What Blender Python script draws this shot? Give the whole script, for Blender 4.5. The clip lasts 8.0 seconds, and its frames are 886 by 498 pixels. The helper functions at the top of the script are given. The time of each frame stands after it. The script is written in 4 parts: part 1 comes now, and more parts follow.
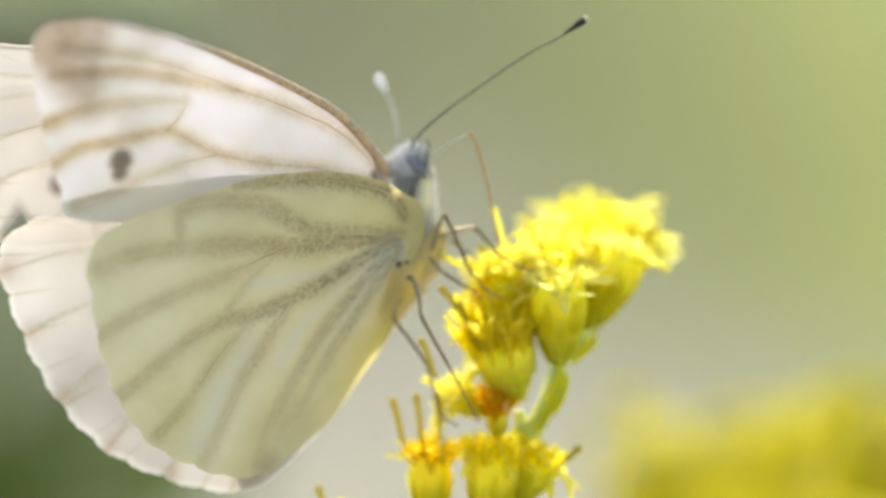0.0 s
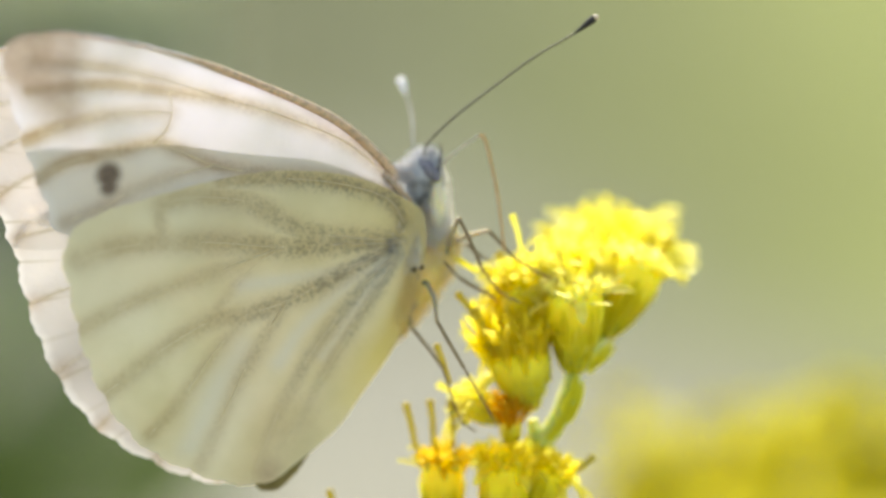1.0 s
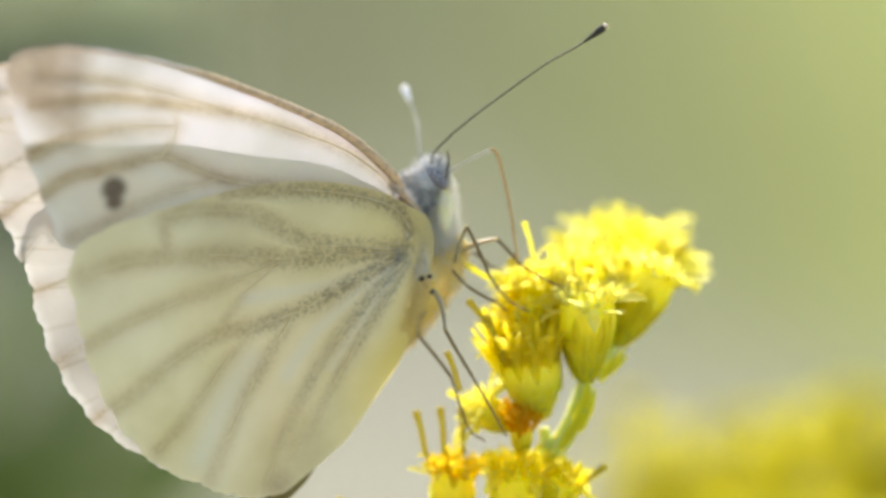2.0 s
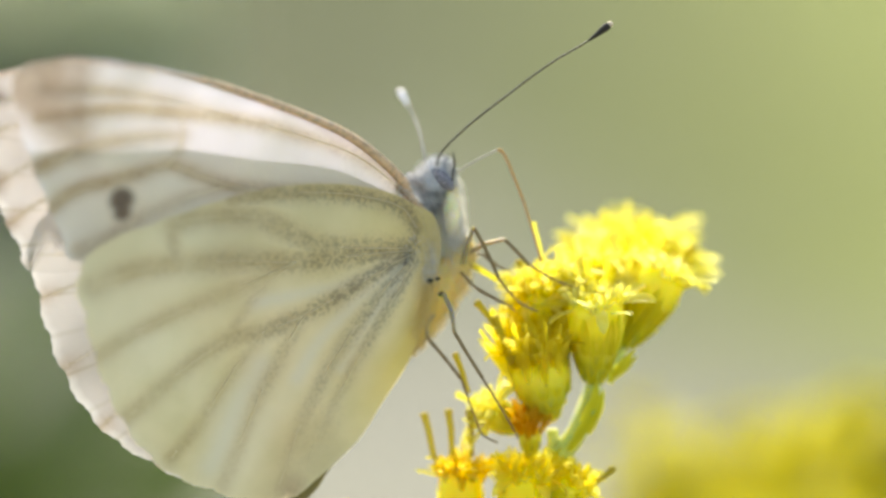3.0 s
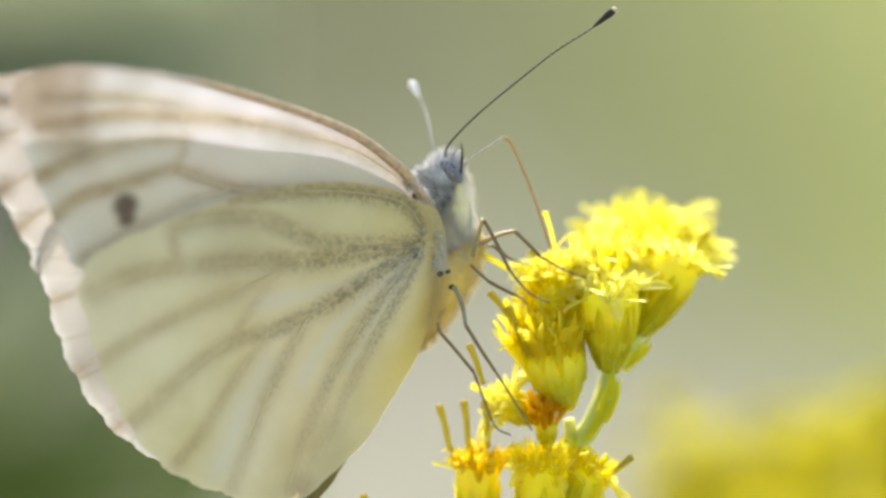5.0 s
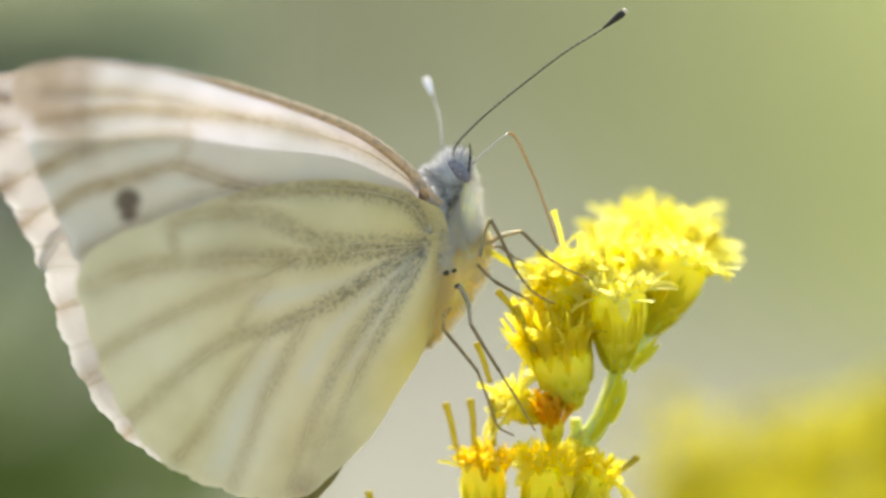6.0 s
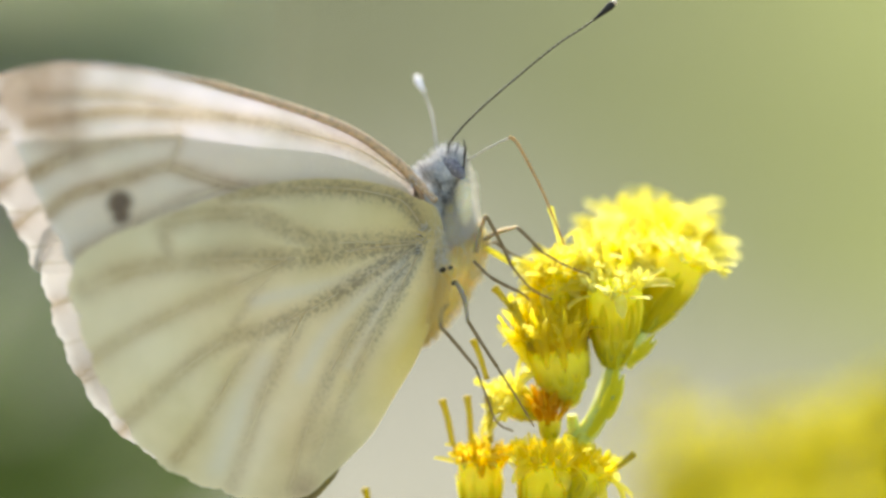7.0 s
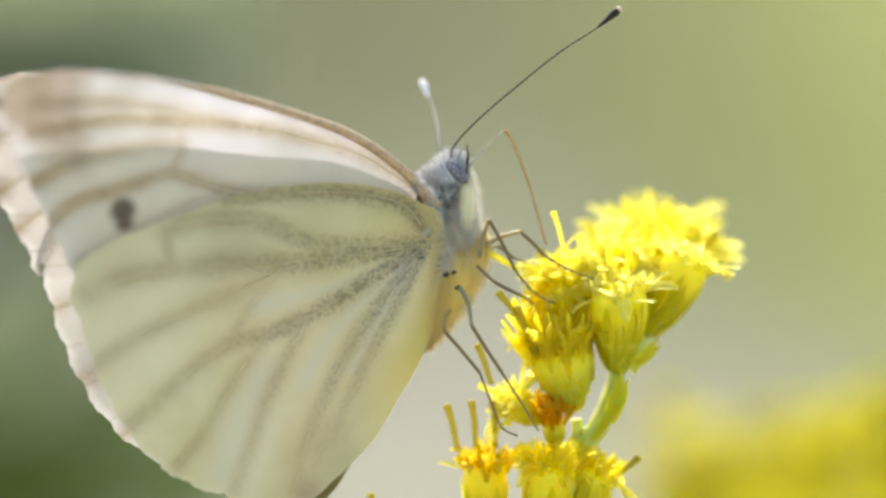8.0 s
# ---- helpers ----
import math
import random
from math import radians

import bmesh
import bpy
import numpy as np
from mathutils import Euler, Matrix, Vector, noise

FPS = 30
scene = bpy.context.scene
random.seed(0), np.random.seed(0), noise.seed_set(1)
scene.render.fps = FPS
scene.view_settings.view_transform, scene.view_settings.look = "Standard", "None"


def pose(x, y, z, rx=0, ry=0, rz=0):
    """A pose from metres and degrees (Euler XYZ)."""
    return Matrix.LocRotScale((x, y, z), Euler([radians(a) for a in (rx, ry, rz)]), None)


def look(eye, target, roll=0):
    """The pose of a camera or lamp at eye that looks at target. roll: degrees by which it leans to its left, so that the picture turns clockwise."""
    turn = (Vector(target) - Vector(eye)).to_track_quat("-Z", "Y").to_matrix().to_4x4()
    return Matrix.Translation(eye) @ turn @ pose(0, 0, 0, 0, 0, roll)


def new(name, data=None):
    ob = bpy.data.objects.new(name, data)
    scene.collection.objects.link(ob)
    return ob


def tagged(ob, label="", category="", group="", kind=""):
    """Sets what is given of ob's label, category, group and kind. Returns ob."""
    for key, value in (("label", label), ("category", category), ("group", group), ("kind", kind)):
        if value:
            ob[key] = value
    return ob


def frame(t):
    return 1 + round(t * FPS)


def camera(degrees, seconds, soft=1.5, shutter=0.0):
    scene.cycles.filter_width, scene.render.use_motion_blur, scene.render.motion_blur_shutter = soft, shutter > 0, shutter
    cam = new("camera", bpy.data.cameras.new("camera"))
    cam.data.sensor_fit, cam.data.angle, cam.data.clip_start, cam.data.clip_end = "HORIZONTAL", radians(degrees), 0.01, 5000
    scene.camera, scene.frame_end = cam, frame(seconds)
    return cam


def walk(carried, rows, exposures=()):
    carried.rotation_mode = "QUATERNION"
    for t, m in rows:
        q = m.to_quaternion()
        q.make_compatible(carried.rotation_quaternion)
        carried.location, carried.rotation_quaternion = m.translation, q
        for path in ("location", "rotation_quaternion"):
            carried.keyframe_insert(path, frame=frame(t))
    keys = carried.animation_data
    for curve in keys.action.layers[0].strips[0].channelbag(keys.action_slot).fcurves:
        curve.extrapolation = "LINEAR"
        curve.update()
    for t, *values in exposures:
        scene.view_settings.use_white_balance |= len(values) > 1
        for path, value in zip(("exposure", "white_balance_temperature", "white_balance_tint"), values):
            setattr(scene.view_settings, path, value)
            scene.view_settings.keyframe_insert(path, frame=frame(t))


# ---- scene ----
D = 0.1871                     # lens to the butterfly
ZC = 0.80                      # height of the lens over the ground
UNIT = 0.0000293               # one unit of the drawing sheet, in metres
MM = 0.001
PX = 6385.0                    # sheet units per unit of turn

# small pans of the lens, in sheet units: seconds, right, down
PAN = [(0.0, -62, 8), (0.5, -64, 8), (1.0, -72, 6), (1.5, -65, 16), (3.0, -45, 20), (3.5, -22, 23), (4.0, 0, 22),
       (4.5, 6, 16), (6.0, 6, 5), (6.5, 6, 2), (7.0, 0, 0), (7.5, 0, 1), (8.0, 5, 6)]

cam = camera(14.0, 8.0, soft=2.9)
cam.data.dof.use_dof = True
cam.data.dof.focus_distance = D - 0.0008
cam.data.dof.aperture_fstop = 15.5
walk(cam, [(t, pose(0, -D, ZC, 90 + math.degrees(v / PX), 0, math.degrees(u / PX))) for t, u, v in PAN],
     exposures=[(0.0, 1.39, 7520, 8.5), (8.0, 1.39, 7520, 8.5)])

# ---- light ----
SUN_TO = Vector((-0.12, 0.67, 0.73)).normalized()
world = bpy.data.worlds.new("world")
scene.world = world
world.use_nodes = True
sky = world.node_tree.nodes.new("ShaderNodeTexSky")
sky.sky_type, sky.sun_disc = "NISHITA", False
sky.sun_elevation = math.asin(SUN_TO.z)
sky.sun_rotation = math.atan2(SUN_TO.x, SUN_TO.y)
world.node_tree.nodes["Background"].inputs[1].default_value = 0.15
world.node_tree.links.new(sky.outputs[0], world.node_tree.nodes["Background"].inputs[0])
sun = new("sun", bpy.data.lights.new("sun", "SUN"))
sun.data.energy, sun.data.angle, sun.data.color = 4.1, radians(0.53), (1.0, 0.98, 0.955)
sun.matrix_world = look(SUN_TO * 5, (0, 0, 0))


# ---- materials ----
class Nodes:
    """A small builder of node materials."""

    def __init__(self, name):
        self.mat = bpy.data.materials.new(name)
        self.mat.use_nodes = True
        self.t = self.mat.node_tree
        self.t.nodes.clear()
        self.out = self.t.nodes.new("ShaderNodeOutputMaterial")

    def add(self, kind, *links, **values):
        n = self.t.nodes.new(kind)
        for k, v in values.items():
            key = int(k[1:]) if k[0] == "i" and k[1:].isdigit() else k.replace("_", " ")
            if hasattr(v, "is_output"):
                self.t.links.new(v, n.inputs[key])
            else:
                n.inputs[key].default_value = v
        return n

    def noise(self, scale, detail=3.0, vec=None, rough=0.55):
        n = self.add("ShaderNodeTexNoise", Scale=scale, Detail=detail, Roughness=rough)
        self.t.links.new(vec or self.coord(), n.inputs["Vector"])
        return n.outputs[0]

    def coord(self):
        return self.add("ShaderNodeTexCoord").outputs["Object"]

    def attr(self, name):
        n = self.t.nodes.new("ShaderNodeAttribute")
        n.attribute_name = name
        return n.outputs["Fac"]

    def math(self, op, a, b=0.0):
        n = self.t.nodes.new("ShaderNodeMath")
        n.operation = op
        n.use_clamp = op in ("ADD", "MULTIPLY", "SUBTRACT")
        for i, v in enumerate((a, b)):
            if hasattr(v, "is_output"):
                self.t.links.new(v, n.inputs[i])
            else:
                n.inputs[i].default_value = v
        return n.outputs[0]

    def ramp(self, fac, *stops):
        n = self.t.nodes.new("ShaderNodeValToRGB")
        e = n.color_ramp.elements
        while len(e) < len(stops):
            e.new(0.5)
        for el, (p, c) in zip(e, stops):
            el.position, el.color = p, (*c, 1) if len(c) == 3 else c
        self.t.links.new(fac, n.inputs[0])
        return n.outputs[0]

    def mix(self, fac, a, b):
        n = self.t.nodes.new("ShaderNodeMix")
        n.data_type = "RGBA"
        for i, v in ((0, fac), (6, a), (7, b)):
            if hasattr(v, "is_output"):
                self.t.links.new(v, n.inputs[i])
            else:
                n.inputs[i].default_value = v if i == 0 else (*v, 1)
        return n.outputs[2]

    def bump(self, height, strength, distance):
        n = self.add("ShaderNodeBump", Strength=strength, Distance=distance)
        self.t.links.new(height, n.inputs["Height"])
        return n.outputs[0]

    def rnd(self):
        return self.t.nodes.new("ShaderNodeObjectInfo").outputs["Random"]

    def leafy(self, color, through_it, thin=0.45, rough=0.5, gloss=0.3, normal=None, clear=0.0):
        """A thin sheet: light is scattered back and let through."""
        p = self.add("ShaderNodeBsdfPrincipled", Roughness=rough)
        p.inputs["Specular IOR Level"].default_value = gloss
        tr = self.add("ShaderNodeBsdfTranslucent")
        for sock, v in ((p.inputs["Base Color"], color), (tr.inputs["Color"], through_it)):
            if hasattr(v, "is_output"):
                self.t.links.new(v, sock)
            else:
                sock.default_value = (*v, 1)
        if normal:
            self.t.links.new(normal, p.inputs["Normal"])
        m = self.t.nodes.new("ShaderNodeMixShader")
        if hasattr(thin, "is_output"):
            self.t.links.new(thin, m.inputs[0])
        else:
            m.inputs[0].default_value = thin
        self.t.links.new(p.outputs[0], m.inputs[1])
        self.t.links.new(tr.outputs[0], m.inputs[2])
        if clear:
            # thin glassy tissue: part of the light goes straight through, tinted
            c = self.add("ShaderNodeBsdfTransparent")
            self.t.links.new(through_it, c.inputs["Color"])
            m2 = self.t.nodes.new("ShaderNodeMixShader")
            if hasattr(clear, "is_output"):
                c.inputs["Color"].default_value = (1, 1, 1, 1)
                self.t.links.remove(c.inputs["Color"].links[0])
                self.t.links.new(clear, m2.inputs[0])
            else:
                m2.inputs[0].default_value = clear
            self.t.links.new(m.outputs[0], m2.inputs[1])
            self.t.links.new(c.outputs[0], m2.inputs[2])
            m = m2
        self.t.links.new(m.outputs[0], self.out.inputs[0])
        return self.mat

    def fleshy(self, color, rough=0.5, reach=0.0012, normal=None):
        """Soft plant tissue through which light spreads."""
        p = self.add("ShaderNodeBsdfPrincipled", Roughness=rough)
        p.inputs["Specular IOR Level"].default_value = 0.3
        p.inputs["Subsurface Weight"].default_value = 1.0
        p.inputs["Subsurface Radius"].default_value = (1.0, 0.8, 0.25)
        p.inputs["Subsurface Scale"].default_value = reach
        self.t.links.new(color, p.inputs["Base Color"])
        if normal:
            self.t.links.new(normal, p.inputs["Normal"])
        self.t.links.new(p.outputs[0], self.out.inputs[0])
        return self.mat

    def solid(self, color, rough=0.6, gloss=0.4, normal=None, metal=0.0):
        p = self.add("ShaderNodeBsdfPrincipled", Roughness=rough, Metallic=metal)
        p.inputs["Specular IOR Level"].default_value = gloss
        if hasattr(color, "is_output"):
            self.t.links.new(color, p.inputs["Base Color"])
        else:
            p.inputs["Base Color"].default_value = (*color, 1)
        if normal:
            self.t.links.new(normal, p.inputs["Normal"])
        self.t.links.new(p.outputs[0], self.out.inputs[0])
        return self.mat


def wing_material(name, base_a, base_b, dust_a, dust_b, thin, glow=0.0, edge=(0.85, 0.83, 0.80), clear_tint=(0.585, 0.585, 0.81)):
    """glow: how far the light let through loses the sheet's own colour."""
    n = Nodes(name)
    dots = n.noise(4600, 3.0, None, 0.68)               # single dark scales
    grain = n.noise(3600, 2)
    cloud = n.noise(220, 3)
    col = n.mix(n.ramp(cloud, (0.36, (0, 0, 0)), (0.64, (1, 1, 1))), base_a, base_b)
    col = n.mix(n.attr("yellow"), col, (0.80, 0.64, 0.12))
    col = n.mix(n.attr("margin"), col, edge)
    col = n.mix(n.attr("pale"), col, (0.70, 0.685, 0.59))
    # dusting along the veins: a smoky ground with dark specks on it
    dust, blue = n.attr("dust"), n.attr("blue")
    smoke = n.math("MULTIPLY", dust, n.math("MULTIPLY", n.ramp(n.noise(650, 2), (0.35, (0.85,) * 3), (0.62, (1.25,) * 3)), n.math("ADD", n.math("MULTIPLY", grain, 0.6), 0.40)))
    col = n.mix(smoke, col, n.mix(blue, dust_b, (0.34, 0.38, 0.39)))
    speck = n.ramp(n.math("ADD", dots, n.math("MULTIPLY", dust, 0.16)), (0.57, (0, 0, 0)), (0.70, (1, 1, 1)))
    col = n.mix(n.math("MULTIPLY", speck, n.math("MULTIPLY", n.attr("root"), n.math("MULTIPLY", dust, 0.70))), col, dust_a)
    col = n.mix(n.math("MULTIPLY", n.attr("vein"), 0.55), col, (0.36, 0.31, 0.20))
    col = n.mix(n.attr("brown"), col, n.mix(grain, (0.56, 0.41, 0.27), (0.30, 0.22, 0.15)))
    col = n.mix(n.attr("black"), col, n.mix(grain, (0.055, 0.040, 0.030), (0.15, 0.10, 0.07)))
    nor = n.bump(n.math("ADD", n.math("MULTIPLY", grain, 0.35), n.math("MULTIPLY", n.noise(420, 3), 0.6)), 0.5, 0.00016)
    lit = n.mix(n.math("MULTIPLY", n.math("SUBTRACT", n.math("SUBTRACT", 1.0, dust), n.attr("vein")), glow), col, clear_tint)
    patchy = n.math("MULTIPLY", n.ramp(n.noise(120, 3), (0.32, (0.35,) * 3), (0.68, (1.4,) * 3)), thin)
    bare = n.math("MULTIPLY", n.attr("bare"), 0.85)      # far forewing's strip made clear, so its overlap isn't shaded grey
    return n.leafy(col, n.mix(n.attr("black"), lit, col), patchy, 0.62, 0.22, nor, bare)


M_FORE = wing_material("forewing_scales", (0.75, 0.665, 0.50), (0.69, 0.61, 0.46), (0.24, 0.18, 0.11), (0.38, 0.265, 0.15), 0.19, 0.88)
M_HIND = wing_material("hindwing_scales", (0.79, 0.71, 0.47), (0.69, 0.62, 0.37), (0.12, 0.115, 0.10), (0.46, 0.36, 0.19), 0.36, 0.0, (0.80, 0.75, 0.58))
M_UPPER = wing_material("white_upper_wing", (0.62, 0.58, 0.54), (0.57, 0.535, 0.50), (0.34, 0.28, 0.22), (0.46, 0.40, 0.34), 0.22, 0.7, clear_tint=(0.66, 0.61, 0.62))


def vein_material():
    n = Nodes("wing_vein")
    return n.leafy(n.mix(n.noise(3000), (0.72, 0.66, 0.48), (0.80, 0.74, 0.56)), (0.84, 0.78, 0.58), 0.65)


def fur_material(name, a, b, thin=0.25):
    n = Nodes(name)
    return n.leafy(n.mix(n.add("ShaderNodeNewGeometry").outputs["Random Per Island"], a, b), b, thin, 0.5, 0.3)


def chitin(name, a, b, rough=0.35, scale=2500, gloss=0.2):
    n = Nodes(name)
    h = n.noise(scale)
    return n.solid(n.mix(h, a, b), rough, gloss, n.bump(h, 0.3, 0.00003))


def costa_material():
    n = Nodes("brown_front_edge")
    g = n.noise(3500, 2)
    col = n.mix(n.ramp(g, (0.42, (0, 0, 0)), (0.62, (1, 1, 1))), (0.74, 0.54, 0.35), (0.50, 0.38, 0.26))
    return n.leafy(col, col, 0.25, 0.6, 0.2, n.bump(g, 0.4, 0.00005))


M_COSTA = costa_material()
M_VEIN = vein_material()
M_FUR_BLUE = fur_material("blue_grey_hair", (0.50, 0.515, 0.54), (0.95, 0.94, 0.92))
M_FUR_DARK = fur_material("dark_hair", (0.06, 0.06, 0.065), (0.26, 0.26, 0.27))
M_FUR_CREAM = fur_material("cream_hair", (0.90, 0.86, 0.76), (0.97, 0.95, 0.90), 0.5)
M_FUR_YELLOW = fur_material("yellow_hair", (0.88, 0.72, 0.34), (0.95, 0.86, 0.56), 0.6)
M_BODY = chitin("grey_scaled_body", (0.40, 0.42, 0.45), (0.66, 0.67, 0.68), 0.7, 1800)
M_EYE = chitin("slate_compound_eye", (0.03, 0.03, 0.04), (0.34, 0.32, 0.37), 0.35, 2200)
M_TAIL = chitin("olive_brown_scales", (0.12, 0.105, 0.04), (0.24, 0.20, 0.09), 0.8, 1500)
M_LEG = chitin("brown_leg", (0.13, 0.09, 0.04), (0.28, 0.20, 0.10), 0.55)

M_CLUB = chitin("black_club", (0.012, 0.011, 0.010), (0.05, 0.045, 0.04), 0.75)
M_CLUBTIP = chitin("pale_club_tip", (0.62, 0.46, 0.30), (0.80, 0.66, 0.50), 0.5)
# the far club's white is sunlight put into its colour
M_CLUB_SUNLIT = chitin("sunlit_club", (0.78, 0.72, 0.70), (0.9, 0.86, 0.84), 0.35)
M_TONGUE = chitin("amber_proboscis", (0.42, 0.20, 0.06), (0.60, 0.36, 0.14), 0.25)
# upper half is paler, with its whitish glints put into the colour
M_TONGUE_PALE = chitin("pale_proboscis", (0.36, 0.33, 0.26), (0.54, 0.50, 0.42), 0.35)


def banded_material():
    """Antenna shaft: dark with narrow pale rings."""
    n = Nodes("ringed_antenna")
    w = n.t.nodes.new("ShaderNodeTexWave")
    w.bands_direction = "Z"
    w.inputs["Scale"].default_value = 1700
    w.inputs["Distortion"].default_value = 0.4
    n.t.links.new(n.coord(), w.inputs["Vector"])
    return n.solid(n.ramp(w.outputs[0], (0.60, (0.042, 0.034, 0.020)), (0.88, (0.13, 0.115, 0.075))), 0.45)


M_ANT = banded_material()
# far antenna's shaft, coloured lighter than the near one to look sunlit
M_ANT_SUNLIT = chitin("sunlit_antenna", (0.16, 0.15, 0.13), (0.36, 0.34, 0.31), 0.5, 3500)


def petal_material(name, a, b, c, thin=0.4, clear=0.0):
    n = Nodes(name)
    col = n.mix(n.rnd(), a, b)
    col = n.mix(n.ramp(n.noise(900), (0.45, (0, 0, 0)), (0.7, (1, 1, 1))), col, c)
    return n.leafy(col, col, thin, 0.6, 0.15, n.bump(n.noise(3000), 0.3, 0.00003), clear)


M_PETAL = petal_material("yellow_petal", (0.88, 0.84, 0.19), (0.92, 0.90, 0.40), (0.86, 0.77, 0.09), 0.66, 0.34)
M_DISC = petal_material("golden_floret", (0.98, 0.91, 0.17), (0.98, 0.93, 0.23), (0.97, 0.85, 0.11), 0.75, 0.60)
M_FARPETAL = petal_material("lemon_petal", (0.69, 0.67, 0.085), (0.76, 0.74, 0.13), (0.64, 0.56, 0.065), 0.80, 0.50)
M_STYLE = petal_material("orange_style", (0.54, 0.47, 0.05), (0.60, 0.51, 0.06), (0.50, 0.38, 0.04), 0.45, 0.15)
# duller, more orange florets for two of the lower heads
M_ORANGE = petal_material("orange_floret", (0.86, 0.62, 0.06), (0.90, 0.68, 0.07), (0.80, 0.52, 0.05), 0.7, 0.50)
M_GOLD = petal_material("dull_gold_floret", (0.84, 0.70, 0.08), (0.87, 0.74, 0.09), (0.80, 0.62, 0.06), 0.7, 0.52)
def fleshy_material(name, a, b, c, reach, rise=0.0):
    """rise: height in metres over which the colour goes from a, at the foot, to b."""
    n = Nodes(name)
    if rise:
        sep = n.t.nodes.new("ShaderNodeSeparateXYZ")
        n.t.links.new(n.coord(), sep.inputs[0])
        f = n.math("DIVIDE", sep.outputs[2], rise)
    else:
        f = n.rnd()
    col = n.mix(n.ramp(f, (0.1, (0, 0, 0)), (0.9, (1, 1, 1))), a, b)
    col = n.mix(n.ramp(n.noise(700), (0.48, (0, 0, 0)), (0.78, (1, 1, 1))), col, c)
    return n.fleshy(col, 0.5, reach, n.bump(n.noise(2500), 0.3, 0.00004))


M_CUP = fleshy_material("yellow_green_cup", (0.39, 0.42, 0.05), (0.92, 0.77, 0.04), (0.80, 0.68, 0.05), 0.0015, 0.0036)
M_BELLY = fleshy_material("yellow_scaled_body", (0.88, 0.70, 0.20), (0.88, 0.70, 0.20), (0.86, 0.72, 0.34), 0.0012)
M_CREAM = fleshy_material("cream_scaled_body", (0.90, 0.80, 0.56), (0.90, 0.80, 0.56), (0.88, 0.73, 0.45), 0.0012)
M_THIGH = fleshy_material("pale_leg", (0.26, 0.235, 0.18), (0.31, 0.28, 0.21), (0.20, 0.175, 0.125), 0.0005)
M_BRACT = petal_material("yellow_green_bract", (0.72, 0.68, 0.06), (0.82, 0.74, 0.06), (0.86, 0.74, 0.05), 0.75)
M_STEM = fleshy_material("green_stem", (0.50, 0.56, 0.14), (0.56, 0.60, 0.17), (0.42, 0.48, 0.10), 0.0009)
M_DARKLEAF = petal_material("dark_green_leaf", (0.084, 0.130, 0.034), (0.100, 0.149, 0.041), (0.071, 0.108, 0.029), 0.4)


def stuff_leaf(name, a, b, c):
    n = Nodes(name)
    r = n.add("ShaderNodeNewGeometry").outputs["Random Per Island"]
    return n.leafy(n.ramp(r, (0.0, a), (0.5, b), (1.0, c)), b, 0.5, 0.6, 0.2)


def ground_material():
    n = Nodes("dry_meadow_ground")
    big, mid, fine = n.noise(0.35, 3), n.noise(1.3, 4), n.noise(40, 4)
    sep = n.t.nodes.new("ShaderNodeSeparateXYZ")
    n.t.links.new(n.coord(), sep.inputs[0])
    # grass goes from dark in the west to paler yellow-green in the east
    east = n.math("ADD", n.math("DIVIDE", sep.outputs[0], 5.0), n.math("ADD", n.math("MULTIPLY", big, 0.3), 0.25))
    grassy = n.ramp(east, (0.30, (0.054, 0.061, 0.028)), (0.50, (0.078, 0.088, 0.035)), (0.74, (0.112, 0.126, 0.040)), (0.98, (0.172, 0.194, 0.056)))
    bare = n.mix(big, (0.188, 0.182, 0.155), (0.166, 0.161, 0.135))
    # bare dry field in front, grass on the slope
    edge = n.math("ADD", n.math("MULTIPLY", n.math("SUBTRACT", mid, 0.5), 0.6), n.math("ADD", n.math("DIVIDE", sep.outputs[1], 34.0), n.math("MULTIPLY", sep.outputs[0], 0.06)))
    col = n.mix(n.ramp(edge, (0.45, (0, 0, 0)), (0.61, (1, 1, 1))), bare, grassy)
    col = n.mix(n.math("MULTIPLY", fine, 0.35), col, (0.125, 0.14, 0.06))
    return n.solid(col, 0.95, 0.05, n.bump(fine, 0.6, 0.02))


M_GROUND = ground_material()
M_WOODS = stuff_leaf("far_foliage", (0.43, 0.46, 0.30), (0.48, 0.51, 0.33), (0.53, 0.55, 0.37))
M_GRASS = stuff_leaf("dry_grass", (0.42, 0.38, 0.27), (0.36, 0.36, 0.20), (0.50, 0.46, 0.36))


# ---- mesh helpers ----
def spot(u, v, d=0.0):
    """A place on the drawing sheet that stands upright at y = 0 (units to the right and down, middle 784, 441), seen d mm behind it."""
    k = 1 + d * MM / D
    return Vector(((u - 784) * UNIT * k, d * MM, ZC - (v - 441) * UNIT * k))


def mesh_of(name, verts, faces, material, smooth=True):
    me = bpy.data.meshes.new(name)
    me.from_pydata([tuple(v) for v in verts], [], faces)
    me.materials.append(material)
    me.polygons.foreach_set("use_smooth", [smooth] * len(faces))
    me.update()
    return me


def part(name, me, parent, label="", m=None):
    ob = new(name, me)
    ob.parent = parent
    if m is not None:
        ob.matrix_basis = m
    if label:
        ob["label"] = label
    return ob


def spline(points, steps):
    """A smooth curve through the points (vectors of any size)."""
    p = np.array([list(q) for q in points], float)
    p = np.vstack([2 * p[0] - p[1], p, 2 * p[-1] - p[-2]])
    out = []
    for i in range(1, len(p) - 2):
        for s in range(steps):
            t = s / steps
            a, b, c, d = p[i - 1], p[i], p[i + 1], p[i + 2]
            out.append(0.5 * (2 * b + (c - a) * t + (2 * a - 5 * b + 4 * c - d) * t * t + (3 * b - a - 3 * c + d) * t ** 3))
    out.append(p[-2])
    return np.array(out)


